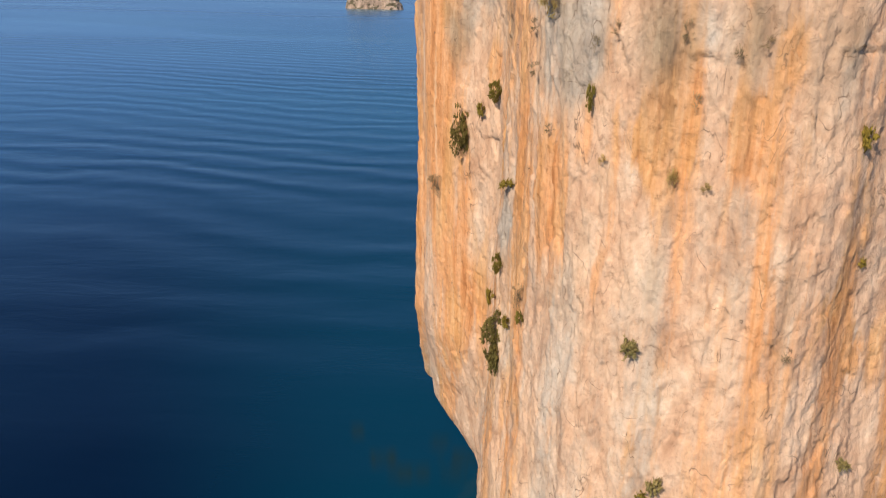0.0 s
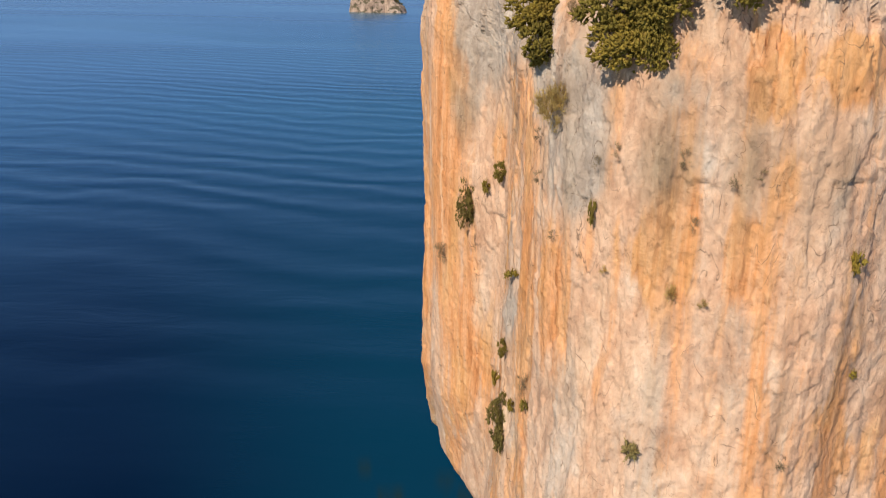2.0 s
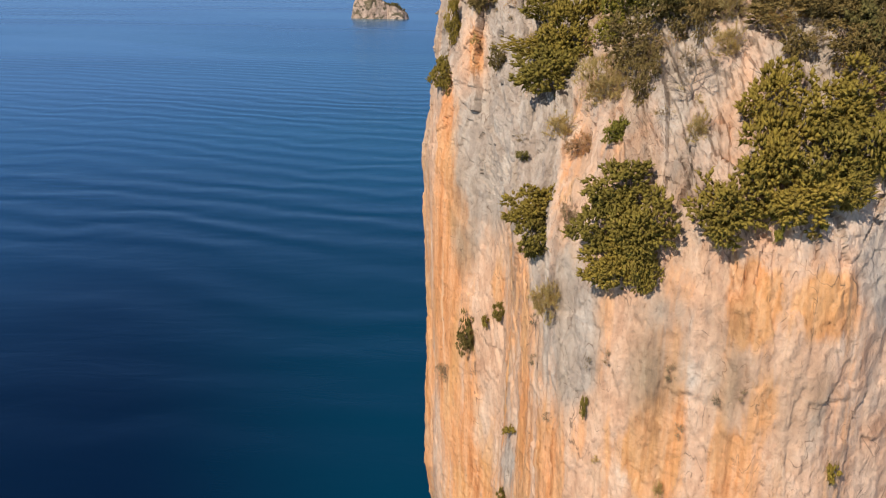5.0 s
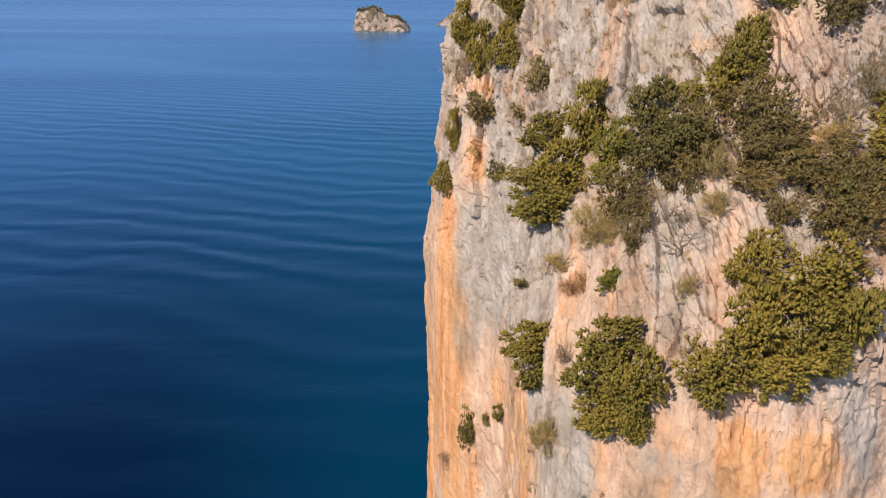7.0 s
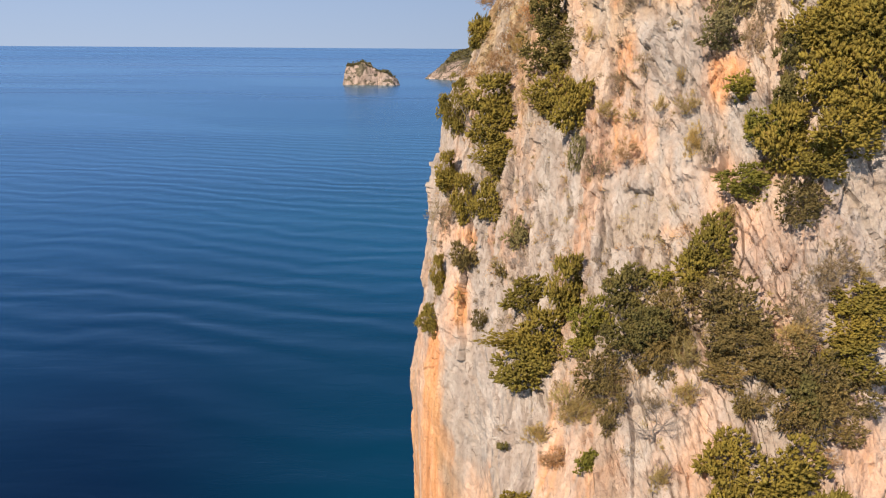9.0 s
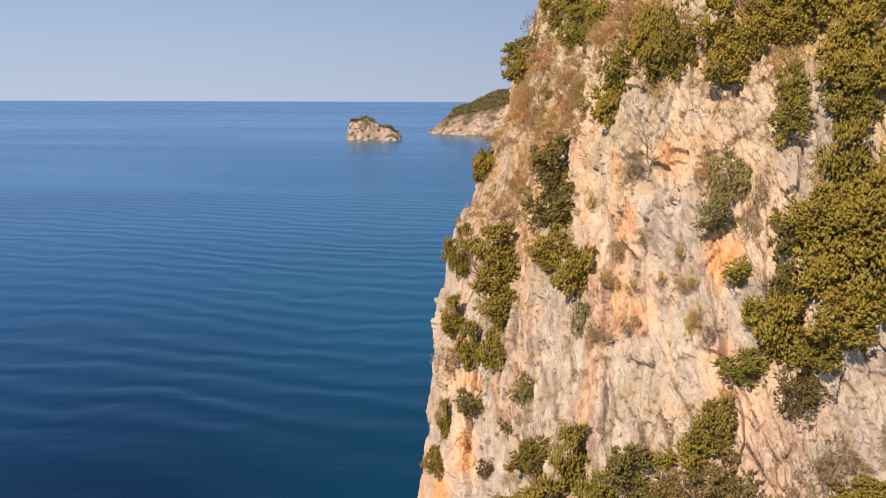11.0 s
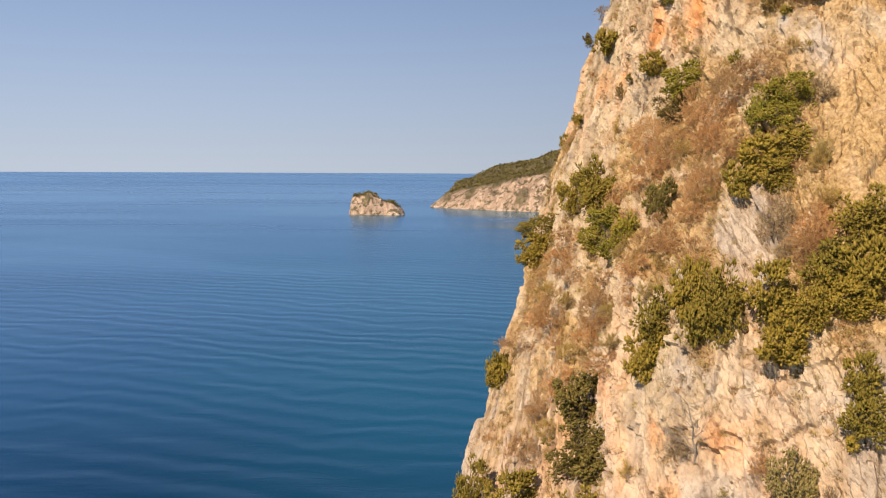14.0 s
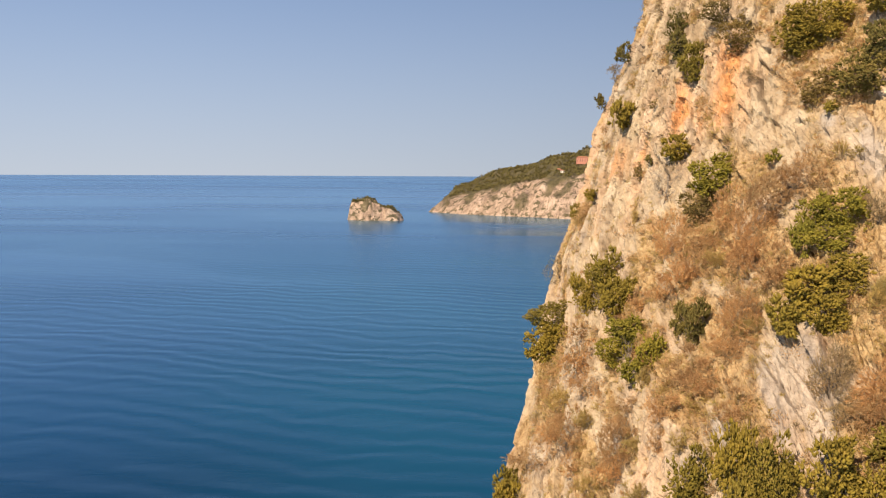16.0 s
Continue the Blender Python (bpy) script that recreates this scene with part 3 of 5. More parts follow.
# ---- sea ----
def build_sea():
    r = np.concatenate([[0.0], np.linspace(2, 44, 20), np.linspace(44.6, 76, 64), np.linspace(78, 120, 22), np.geomspace(125, 4950, 90)])
    th = np.concatenate([np.linspace(-0.62, 0.30, 280)[:-1], np.linspace(0.30, 2 * math.pi - 0.62, 150)])
    rr, tt = np.meshgrid(r, th, indexing="ij")
    z = 44 * step(2600, 5400, rr)
    x, y = rr * np.sin(tt), rr * np.cos(tt) + 20
    bearing = step(-0.55, -0.06, x / np.maximum(y, 45))      # rises to the right by view angle, to fit the camera's view
    wild = fbm(x * 0.012, y * 0.012, 3, 74)
    # teal shallows, spread and brightened by view angle and distance to fit the view
    teal_tone = 0.85 * bearing * step(90, 300, rr) * (1 - step(560, 900, rr)) * (0.80 + 0.7 * wild) + 0.22 * bearing + 0.2 * bearing * step(150, 80, rr)
    # sheen band: extra reflection added up to an edge placed from the camera's view
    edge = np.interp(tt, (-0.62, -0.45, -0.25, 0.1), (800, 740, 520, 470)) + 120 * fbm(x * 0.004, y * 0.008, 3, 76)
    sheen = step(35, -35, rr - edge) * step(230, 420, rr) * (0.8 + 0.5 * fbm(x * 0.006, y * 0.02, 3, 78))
    teal_tone = np.clip(teal_tone, 0, 1)
    reef = 0
    for x0, y0, w, k in ((-7.1, 57.6, 1.3, 1.0), (-9.3, 60.1, 1.0, 0.5), (-4.2, 54.2, 1.5, 0.8), (-5.4, 54.6, 0.9, 0.5), (-1.5, 54.2, 1.3, 0.7), (-2.8, 58.5, 1.3, 0.6), (-0.6, 56.5, 1.4, 0.8)):
        lump = np.hypot(x - x0, 1.3 * (y - y0)) / w + 0.55 * fbm(x * 0.9, y * 0.9, 3, 70)
        reef = reef + k * step(1.25, 0.75, lump) * (0.75 + 0.9 * fbm(x * 1.3, y * 1.3, 3, 72))
    # far tone and wave height both follow distance from the viewpoint
    fields = (("teal_tone", teal_tone), ("far_tone", step(75, 270, rr + 40 * fbm(x * 0.01, y * 0.01, 3, 73))), ("ripple_fade", 1 / (1 + (rr / 420) ** 2)), ("reef", np.clip(reef, 0, 1)), ("sheen", np.clip(sheen, 0, 1)))
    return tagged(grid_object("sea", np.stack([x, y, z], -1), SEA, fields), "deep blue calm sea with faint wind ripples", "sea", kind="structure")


build_sea()


# ---- islet and headland ----
def far_material():
    m, n, l, b = material("distant rock and scrub", 0.95)
    stone = ramp(n, l, stretched_noise(n, l, (0.09, 0.09, 0.05), 8, 0.75, 0.6), (0.36, (0.14, 0.105, 0.07)), (0.45, (0.42, 0.295, 0.21)), (0.57, (0.64, 0.47, 0.35)), (0.72, (0.74, 0.60, 0.49)))
    green = ramp(n, l, stretched_noise(n, l, (0.12, 0.12, 0.12), 6, 0.7), (0.35, (0.06, 0.052, 0.022)), (0.65, (0.17, 0.138, 0.062)))
    spots = ramp(n, l, stretched_noise(n, l, (0.10, 0.10, 0.12), 6, 0.66, 0.3), (0.53, (0, 0, 0)), (0.57, (0.9, 0.9, 0.9)))
    stone = mix(n, l, spots, stone, green)
    l.new(mix(n, l, attribute(n, "scrub"), stone, green), b.inputs["Base Color"])
    bump = node(n, "ShaderNodeBump", Strength=1.0, Distance=18.0)
    l.new(stretched_noise(n, l, (0.06, 0.06, 0.035), 9, 0.68, 0.5), bump.inputs["Height"])
    l.new(bump.outputs["Normal"], b.inputs["Normal"])
    return m


FAR = far_material()


def headland_crest(x):
    return np.interp(x, (-124, -112, -84, -25, 25, 80, 160, 320, 700), (-4, 10, 36, 58, 75, 89, 106, 128, 142))


def headland_height(x, y):
    """Height of the far headland above the sea."""
    shore = np.interp(x, (-140, -116, 4, 107, 300, 700), (1540, 1450, 1358, 1292, 1215, 1120)) + 14 * fbm(x * 0.02, x * 0, 4, 80)
    crest = headland_crest(x)
    inland = y - shore + 30 * fbm(x * 0.025, y * 0.025, 4, 81) * step(4, 40, y - shore)
    rise = 0.42 * step(-4, 26, inland) + 0.24 * step(20, 75, inland) + 0.34 * step(60, 240, inland)
    rise = rise * (1 + 0.15 * fbm(x * 0.03, y * 0.03, 5, 82) * step(5, 40, inland))
    back = 1 - step(380, 620, inland)
    rise = rise + 0.10 * fbm(x * 0.07, y * 0.02, 4, 83) * step(2, 20, inland) * step(120, 60, inland)
    return crest * rise * back - 3 + 7.0 * fbm(x * 0.06, y * 0.06, 5, 84) * step(-6, 20, inland)


def build_headland():
    x, y = np.meshgrid(np.linspace(-135, 560, 290), np.linspace(1130, 2000, 230))
    y = y + np.interp(x, (-135, 560), (120, 0))
    z = headland_height(x, y)
    slope = np.hypot(np.gradient(z, axis=1) / 2.4, np.gradient(z, axis=0) / 3.8)
    scrub = np.clip(step(0.56, 0.70, z / np.maximum(headland_crest(x), 8) + 0.16 * fbm(x * 0.03, y * 0.03, 4, 86)) + 0.8 * step(0.12, 0.3, fbm(x * 0.045, y * 0.045, 4, 87)), 0, 1) * step(6, 16, z)
    ob = grid_object("headland", np.stack([x, y, z], -1), FAR, (("scrub", scrub),))
    return tagged(ob, "distant headland with pale rock bluffs and dark scrub on top", "headland", kind="structure")


def islet_height(x, y):
    """A low flat-topped rock, highest at its western end, with a smaller lobe beyond a notch."""
    r = np.hypot((x + 183) / 33, (y - 1226) / 25) ** 1.5 + 0.12 * fbm(x * 0.07, y * 0.07, 3, 90)
    top = np.interp(x, (-216, -208, -196, -184, -168, -158, -150), (18, 26, 30, 29, 21, 13, 9))
    main = top * step(1.02, 0.80, r) + 8.0 * fbm(x * 0.13, y * 0.13, 5, 92) * step(1.0, 0.85, r)
    r2 = np.hypot((x + 152) / 19, (y - 1222) / 19) ** 1.5 + 0.12 * fbm(x * 0.08, y * 0.08, 3, 91)
    lobe = np.interp(x, (-168, -157, -150, -136), (9, 20, 17, 8)) * step(1.04, 0.80, r2) + 2.5 * fbm(x * 0.12, y * 0.12, 3, 93) * step(1.0, 0.85, r2)
    return np.maximum(main, lobe) - 1.0


def build_islet():
    x, y = np.meshgrid(np.linspace(-225, -125, 130), np.linspace(1190, 1262, 100))
    z = islet_height(x, y)
    scrub = step(9, 18, z + 9 * fbm(x * 0.08, y * 0.08, 3, 95)) * step(1.6, 0.7, np.hypot(np.gradient(z, axis=1) / 0.77, np.gradient(z, axis=0) / 0.72)) * 0.8
    return tagged(grid_object("islet", np.stack([x, y, z], -1), FAR, (("scrub", scrub),)), "small pale rock islet with scrub on top", "islet", kind="structure")


build_headland()
build_islet()

# ---- plants ----
def triangle_mesh(name, points, corners, mat):
    """One mesh of triangles: corners counts the points three by three."""
    faces = len(corners) // 3
    mesh = bpy.data.meshes.new(name)
    mesh.vertices.add(len(points))
    mesh.vertices.foreach_set("co", points.reshape(-1).astype(np.float32))
    mesh.loops.add(faces * 3)
    mesh.loops.foreach_set("vertex_index", corners.astype(np.int32))
    mesh.polygons.add(faces)
    mesh.polygons.foreach_set("loop_start", np.arange(0, faces * 3, 3, dtype=np.int32))
    mesh.materials.append(mat)
    mesh.update(calc_edges=True)
    return mesh


def leaf_points(centres, axes, normals, lengths, widths):
    """Small pointed leaves, three corners each."""
    side = np.cross(axes, normals)
    side /= np.linalg.norm(side, axis=1, keepdims=True) + 1e-9
    le, wi = lengths[:, None] * 0.5, widths[:, None] * 0.5
    return np.stack([centres - axes * le - side * wi, centres - axes * le + side * wi, centres + axes * le], 1).reshape(-1, 3)


def leaf_mesh(name, centres, axes, normals, lengths, widths, mat):
    v = leaf_points(centres, axes, normals, lengths, widths)
    return triangle_mesh(name, v, np.arange(len(v)), mat)


def unit(v):
    return v / (np.linalg.norm(v, axis=-1, keepdims=True) + 1e-9)


SPINDLE = np.array([(0, 2, 1), (0, 3, 2), (0, 4, 3), (0, 1, 4), (5, 1, 2), (5, 2, 3), (5, 3, 4), (5, 4, 1)])


def spindles(bases, axes, lengths, widths, rng):
    """Crooked pointed tufts, eight faces each, from base to tip."""
    n = len(bases)
    side = unit(np.cross(axes, unit(rng.normal(size=(n, 3)))))
    other = np.cross(axes, side)
    rows = [bases]
    for k in range(4):
        a0 = k * math.pi / 2
        rim = side * math.cos(a0) + other * math.sin(a0)
        rows.append(bases + axes * (lengths * (0.30 + 0.35 * rng.random(n)))[:, None] + rim * (widths * (0.35 + 0.35 * rng.random(n)))[:, None])
    rows.append(bases + axes * lengths[:, None])
    v = np.stack(rows, 1).reshape(-1, 3)
    return v, (SPINDLE[None] + 6 * np.arange(n)[:, None, None]).reshape(-1)


# tuft length and width, leaf length and width in metres, leaves on a tuft, share of tufts, upward growth, whether tufts are solid
HABIT = {
    "juniper": (0.18, 0.092, 0.082, 0.023, 5, 1.0, 0.40, True),
    "dark": (0.13, 0.095, 0.065, 0.032, 6, 1.0, 0.25, True),
    "oak": (0.13, 0.060, 0.070, 0.027, 8, 0.80, 0.25, True),
    "green": (0.14, 0.090, 0.070, 0.030, 6, 1.0, 0.35, True),
    "greenish": (0.12, 0.080, 0.065, 0.028, 9, 0.8, 0.30, True),
    "russet": (0.16, 0.040, 0.100, 0.014, 17, 0.60, 0.40, False),
    "greyscrub": (0.16, 0.035, 0.100, 0.013, 15, 0.45, 0.40, False),
    "straw": (0.20, 0.030, 0.200, 0.016, 14, 0.40, 1.20, False),
}


def crown_mesh(kind, size, variant):
    """A crown two units wide and high: clumps of tufts with gaps between them, filled mainly on the side seen by the
    camera (-y), out from the rock.
    """
    rng = np.random.default_rng(100 + 17 * variant + 5 * size + 31 * len(kind))
    real = (0.25, 0.6, 1.05, 1.7)[size]                  # half width in metres for which the tuft size is true
    long, wide, leaf_long, leaf_wide, per, share, lift, solid = HABIT[kind]
    clumps = (7, 22, 46, 85)[size]
    tufts = int((56, 290, 720, 1450)[size] * share)
    d = unit(rng.normal(size=(clumps, 3)))
    d[:, 1] = np.where(d[:, 1] > 0.2, -d[:, 1], d[:, 1])
    lump = 0.80 + 0.22 * np.sin(d[:, 0] * 3.1 + variant * 2.0) * np.cos(d[:, 2] * 3.7 + variant) + 0.14 * rng.normal(size=clumps)
    centre = d * ((0.30 + 0.60 * rng.random(clumps) ** 0.45) * lump)[:, None]
    radius = (0.42, 0.30, 0.235, 0.185)[size] * (0.65 + 0.7 * rng.random(clumps))
    which = rng.choice(clumps, tufts, p=radius ** 2 / (radius ** 2).sum())
    local = unit(rng.normal(size=(tufts, 3)) + 0.55 * d[which] + (0, -0.25, 0.25))
    flat = np.array((1.15, 1.0, 0.72))
    base = centre[which] + local * (radius[which] * (0.55 + 0.45 * rng.random(tufts)))[:, None] * flat
    axes = unit(local + 0.4 * d[which] + (0, 0, lift) + 0.35 * rng.normal(size=(tufts, 3)))
    ln = long / real * (0.65 + 0.7 * rng.random(tufts))
    wd = wide / real * (0.7 + 0.6 * rng.random(tufts))
    start = base - axes * ln[:, None] * 0.4
    pick = np.repeat(np.arange(tufts), per)
    k = len(pick)
    sway = unit(axes[pick] + (0.9 if solid else 0.5) * rng.normal(size=(k, 3)))
    lf = leaf_long / real * (0.6 + 0.8 * rng.random(k))
    c = start[pick] + axes[pick] * (ln[pick] * (0.15 + 0.85 * rng.random(k)))[:, None] + sway * (0.4 * lf + 0.25 * wd[pick])[:, None]
    v = leaf_points(c, sway, unit(rng.normal(size=(k, 3)) + 0.5 * axes[pick]), lf, leaf_wide / real * (0.6 + 0.8 * rng.random(k)))
    corners = np.arange(len(v))
    if solid:
        sv, sc = spindles(start, axes, ln, wd, rng)
        v, corners = np.concatenate([v, sv]), np.concatenate([corners, sc + len(v)])
    for c0 in (0, 2):
        lo, hi = np.percentile(v[:, c0], (1.0, 99.0))
        v[:, c0] = (v[:, c0] - (lo + hi) / 2) * 2 / (hi - lo)
    return triangle_mesh("crown", v, corners, LEAVES[kind])


def tube(bm, p0, p1, r0, r1, sides=5):
    p0, p1 = Vector(p0), Vector(p1)
    q = (p1 - p0).to_track_quat("Z", "Y")
    rings = []
    for p, r in ((p0, r0), (p1, r1)):
        rings.append([bm.verts.new(p + q @ Vector((r * math.cos(6.2832 * k / sides), r * math.sin(6.2832 * k / sides), 0))) for k in range(sides)])
    for k in range(sides):
        bm.faces.new((rings[0][k], rings[0][(k + 1) % sides], rings[1][(k + 1) % sides], rings[1][k]))


def branch_mesh(variant, bare=False):
    """A crooked tapered trunk one unit long, with limbs; the bare one branches into twigs."""
    rng = random.Random(300 + variant)
    bm = bmesh.new()
    last, r = Vector((0, 0, -0.12)), 0.034 if bare else 0.075
    tips = []
    for k in range(5):
        nxt = last + Vector((rng.uniform(-0.10, 0.10), rng.uniform(-0.10, 0.10), 0.23))
        tube(bm, last, nxt, r, r * 0.8)
        tips.append((nxt, r * 0.7))
        last, r = nxt, r * 0.8
    for p, r0 in tips:
        for k in range(3):
            a0 = rng.uniform(0, 6.28)
            d = Vector((math.cos(a0), math.sin(a0), rng.uniform(0.1, 0.9)))
            mid = p + d * rng.uniform(0.25, 0.4)
            tube(bm, p, mid, r0 * 0.6, r0 * 0.35, 4)
            for j in range(6 if bare else 2):
                e0 = mid + (d + Vector((rng.uniform(-0.7, 0.7), rng.uniform(-0.7, 0.7), rng.uniform(-0.2, 0.7)))) * rng.uniform(0.2, 0.38)
                tube(bm, mid, e0, r0 * 0.3, r0 * 0.10, 3)
                if bare:
                    for i in range(3):
                        tube(bm, e0, e0 + Vector((rng.uniform(-0.2, 0.2), rng.uniform(-0.2, 0.2), rng.uniform(-0.05, 0.22))), r0 * 0.12, r0 * 0.05, 3)
    mesh = bpy.data.meshes.new("trunk")
    bm.to_mesh(mesh)
    bm.free()
    return mesh


DEAD_WOOD = leaf_material("bleached dead wood", (0.20, 0.17, 0.14), (0.34, 0.30, 0.26))
MESHES = {}


def shared(key, make):
    if key not in MESHES:
        MESHES[key] = make()
    return MESHES[key]


SEEN = CLIFF[::2, ::2].reshape(-1, 3)
WORDS = {
    "juniper": ("juniper", "juniper", ("small olive-green juniper rooted in a rock crack", "olive-green juniper shrub growing on the cliff", "dense olive-green juniper hanging on the cliff", "large spreading olive-green juniper on the cliff")),
    "dark": ("evergreen_shrub", "shrub", ("tiny dark green shrub in a rock crack", "dark green evergreen shrub on the rock", "dense dark green evergreen shrub on a ledge", "large dark green evergreen bush on a ledge")),
    "oak": ("olive_brown_shrub", "shrub", ("tiny olive-brown shrub in a rock crack", "sparse olive-brown shrub on the rock", "open olive-brown shrub on a ledge", "wide olive-brown shrub sprawling over a ledge")),
    "green": ("green_bush", "bush", ("small fresh green tuft on bare rock", "leafy bright green bush on the cliff", "rounded bright green bush on a ledge", "large bright green bush on a ledge")),
    "greenish": ("grey_green_bush", "bush", ("small grey-green tuft on bare rock", "grey-green bush growing on the cliff", "rounded grey-green bush on a ledge", "large grey-green bush on a ledge")),
    "russet": ("dry_bush", "bush", ("small dry russet bush on a slope", "dry russet bush on the grassy slope", "domed russet bush with dry twigs", "large domed russet bush with dry twigs")),
    "greyscrub": ("scrub_bush", "bush", ("small grey-brown scrub in a crack", "sparse grey-brown scrub on the rock", "loose grey-brown scrub bush on a ledge", "large loose grey-brown scrub on a ledge")),
    "straw": ("grass_tuft", "grass", ("small tuft of dry yellow grass", "tuft of dry yellow grass on rock", "broad tuft of dry yellow grass", "broad patch of dry yellow grass")),
    "dead": ("dead_shrub", "shrub", ("bare dead shrub with grey twigs", "bare dead shrub with grey twigs", "leafless grey dead shrub on the rock", "leafless grey dead shrub on the rock")),
}
made = 0


def plant(kind, *lobes):
    """A shrub of one or more crowns, each centred at x, y, z with its width and height; it is rooted in the nearest rock."""
    global made
    made += 1
    lobes = np.array(lobes)
    share = lobes[:, 3] * lobes[:, 4]
    middle = (lobes[:, :3] * share[:, None]).sum(0) / share.sum()
    across = max(np.ptp(np.concatenate([lobes[:, 0] - lobes[:, 3] / 2, lobes[:, 0] + lobes[:, 3] / 2])), lobes[:, 4].max())
    low = (lobes[:, 2] - 0.5 * lobes[:, 4]).min()
    root = SEEN[np.argmin(((SEEN - (middle[0], middle[1], 0.55 * low + 0.45 * middle[2])) ** 2 * (1, 1, 0.6)).sum(1))]
    name, category, labels = WORDS[kind]
    thing = tagged(new(name), labels[int(np.searchsorted((0.8, 1.9, 3.6), across))], category, group=category + " plants on the cliff")
    thing.location = root
    for k, (x, y, z, wide, high) in enumerate(lobes):
        v = (made + k) % 4
        stem = Vector((x, y, z)) - Vector(root)
        if stem.length < 0.25 * high:
            stem = Vector((0, -0.2 * high, 0.2 * high))
        if kind == "dead":
            mesh = shared(("dead", v % 2), lambda: branch_mesh(50 + v % 2, True))
            if not mesh.materials:
                mesh.materials.append(DEAD_WOOD)
            ob = new("bare_crown", mesh)
            ob.parent, ob.location = thing, stem * 0.1
            ob.rotation_euler = (Vector((0, 0, 1)) + stem.normalized() * 0.8).to_track_quat("Z", "Y").to_euler()
            ob.scale = (0.75 * wide, 0.75 * wide, 0.8 * high)
            continue
        size = int(np.searchsorted((0.75, 1.6, 2.7), max(wide, high)))
        crown = new("crown", shared((kind, size, v), lambda: crown_mesh(kind, size, v)))
        crown.parent, crown.location = thing, Vector((x, y, z)) - Vector(root)
        crown.rotation_euler = (0.0, 0.0, 0.45 * math.sin(made * 2.4 + k))
        crown.scale = (0.52 * wide * (1 if (made + k) % 2 else -1), 0.45 * min(wide, high) + 0.08 * wide, 0.52 * high)
        if kind not in ("straw", "russet") and size > 0:
            mesh = shared(("trunk", v), lambda: branch_mesh(v))
            if not mesh.materials:
                mesh.materials.append(BARK)
            trunk = new("trunk" if k == 0 else "limb", mesh)
            trunk.parent = thing
            trunk.rotation_euler = stem.to_track_quat("Z", "Y").to_euler()
            trunk.scale = (0.42 * min(wide, high), 0.42 * min(wide, high), stem.length)
    return thing


# PLANTS
plant("dark", (-0.91, 37.98, 29.13, 0.91, 2.09))
plant("juniper", (0.65, 35.69, 31.20, 0.55, 0.92))
plant("juniper", (-0.00, 36.77, 30.29, 0.40, 0.65))
plant("greyscrub", (-2.19, 39.65, 26.15, 0.64, 1.00))
plant("juniper", (1.19, 29.68, 28.61, 0.56, 0.39))
plant("juniper", (0.91, 29.68, 25.51, 0.38, 0.79))
plant("juniper", (0.75, 30.22, 23.99, 0.33, 0.70))
plant("dark", (0.81, 29.62, 22.89, 0.75, 1.27), (0.88, 29.51, 21.77, 0.71, 1.32))
plant("greyscrub", (1.70, 27.72, 25.00, 0.40, 0.93))
plant("juniper", (1.77, 27.32, 24.36, 0.30, 0.56))
plant("juniper", (1.31, 28.93, 23.49, 0.30, 0.57))
plant("greenish", (4.96, 23.20, 25.20, 0.51, 0.62))
plant("greenish", (5.96, 22.55, 20.84, 0.47, 0.68))
plant("juniper", (5.62, 22.65, 20.38, 0.37, 0.39))
plant("juniper", (10.50, 22.27, 31.89, 0.42, 0.67))
plant("straw", (5.67, 23.22, 30.50, 0.34, 0.58))
plant("greyscrub", (6.10, 23.01, 32.62, 0.25, 0.48))
plant("greyscrub", (7.00, 22.59, 33.97, 0.33, 0.40))
plant("greyscrub", (7.55, 22.34, 34.25, 0.41, 0.32))
plant("greyscrub", (5.70, 23.09, 34.46, 0.30, 0.66))
plant("straw", (3.84, 24.36, 30.67, 0.27, 0.32))
plant("greyscrub", (9.10, 21.99, 25.64, 0.42, 0.32))
plant("juniper", (3.41, 24.61, 32.43, 0.22, 0.76))
plant("greyscrub", (2.33, 26.01, 31.28, 0.30, 0.34))
plant("straw", (6.55, 22.80, 30.27, 0.35, 0.31))
plant("juniper", (11.12, 22.77, 28.27, 0.21, 0.32))
plant("greyscrub", (3.90, 24.17, 34.46, 0.29, 0.44))
plant("greyscrub", (1.87, 26.80, 33.01, 0.36, 0.50))
plant("greyscrub", (3.41, 24.62, 34.00, 0.24, 0.49))
plant("greenish", (11.60, 22.82, 21.82, 0.38, 0.42))
plant("straw", (2.10, 26.27, 35.47, 0.87, 0.94))
plant("greyscrub", (1.79, 27.25, 34.35, 0.32, 0.49))
plant("greyscrub", (2.96, 28.26, 40.27, 0.77, 0.62))
plant("greyscrub", (2.73, 26.63, 38.31, 0.39, 0.53))
plant("green", (8.16, 22.80, 39.01, 0.33, 0.56))
plant("green", (9.32, 22.73, 39.24, 0.24, 0.26))
plant("juniper", (1.54, 28.27, 38.13, 1.99, 1.38), (1.62, 27.61, 37.21, 1.28, 1.38))
plant("juniper", (4.16, 24.85, 39.63, 2.15, 1.67), (3.65, 24.86, 38.56, 1.93, 2.10), (4.75, 23.85, 38.84, 1.71, 2.09), (3.88, 24.24, 37.45, 1.80, 1.44), (4.71, 23.70, 37.66, 1.14, 1.61))
plant("juniper", (7.96, 24.44, 42.50, 1.52, 1.95), (9.47, 23.71, 42.50, 2.36, 2.18), (7.67, 23.11, 41.31, 1.93, 2.05), (9.26, 22.90, 41.07, 2.11, 1.95), (10.61, 23.04, 41.51, 1.38, 1.56), (6.86, 23.05, 39.75, 1.97, 2.20), (8.56, 22.73, 39.97, 2.12, 1.50), (9.83, 22.63, 40.24, 1.12, 1.03))
plant("green", (3.96, 26.64, 41.08, 0.82, 0.79))
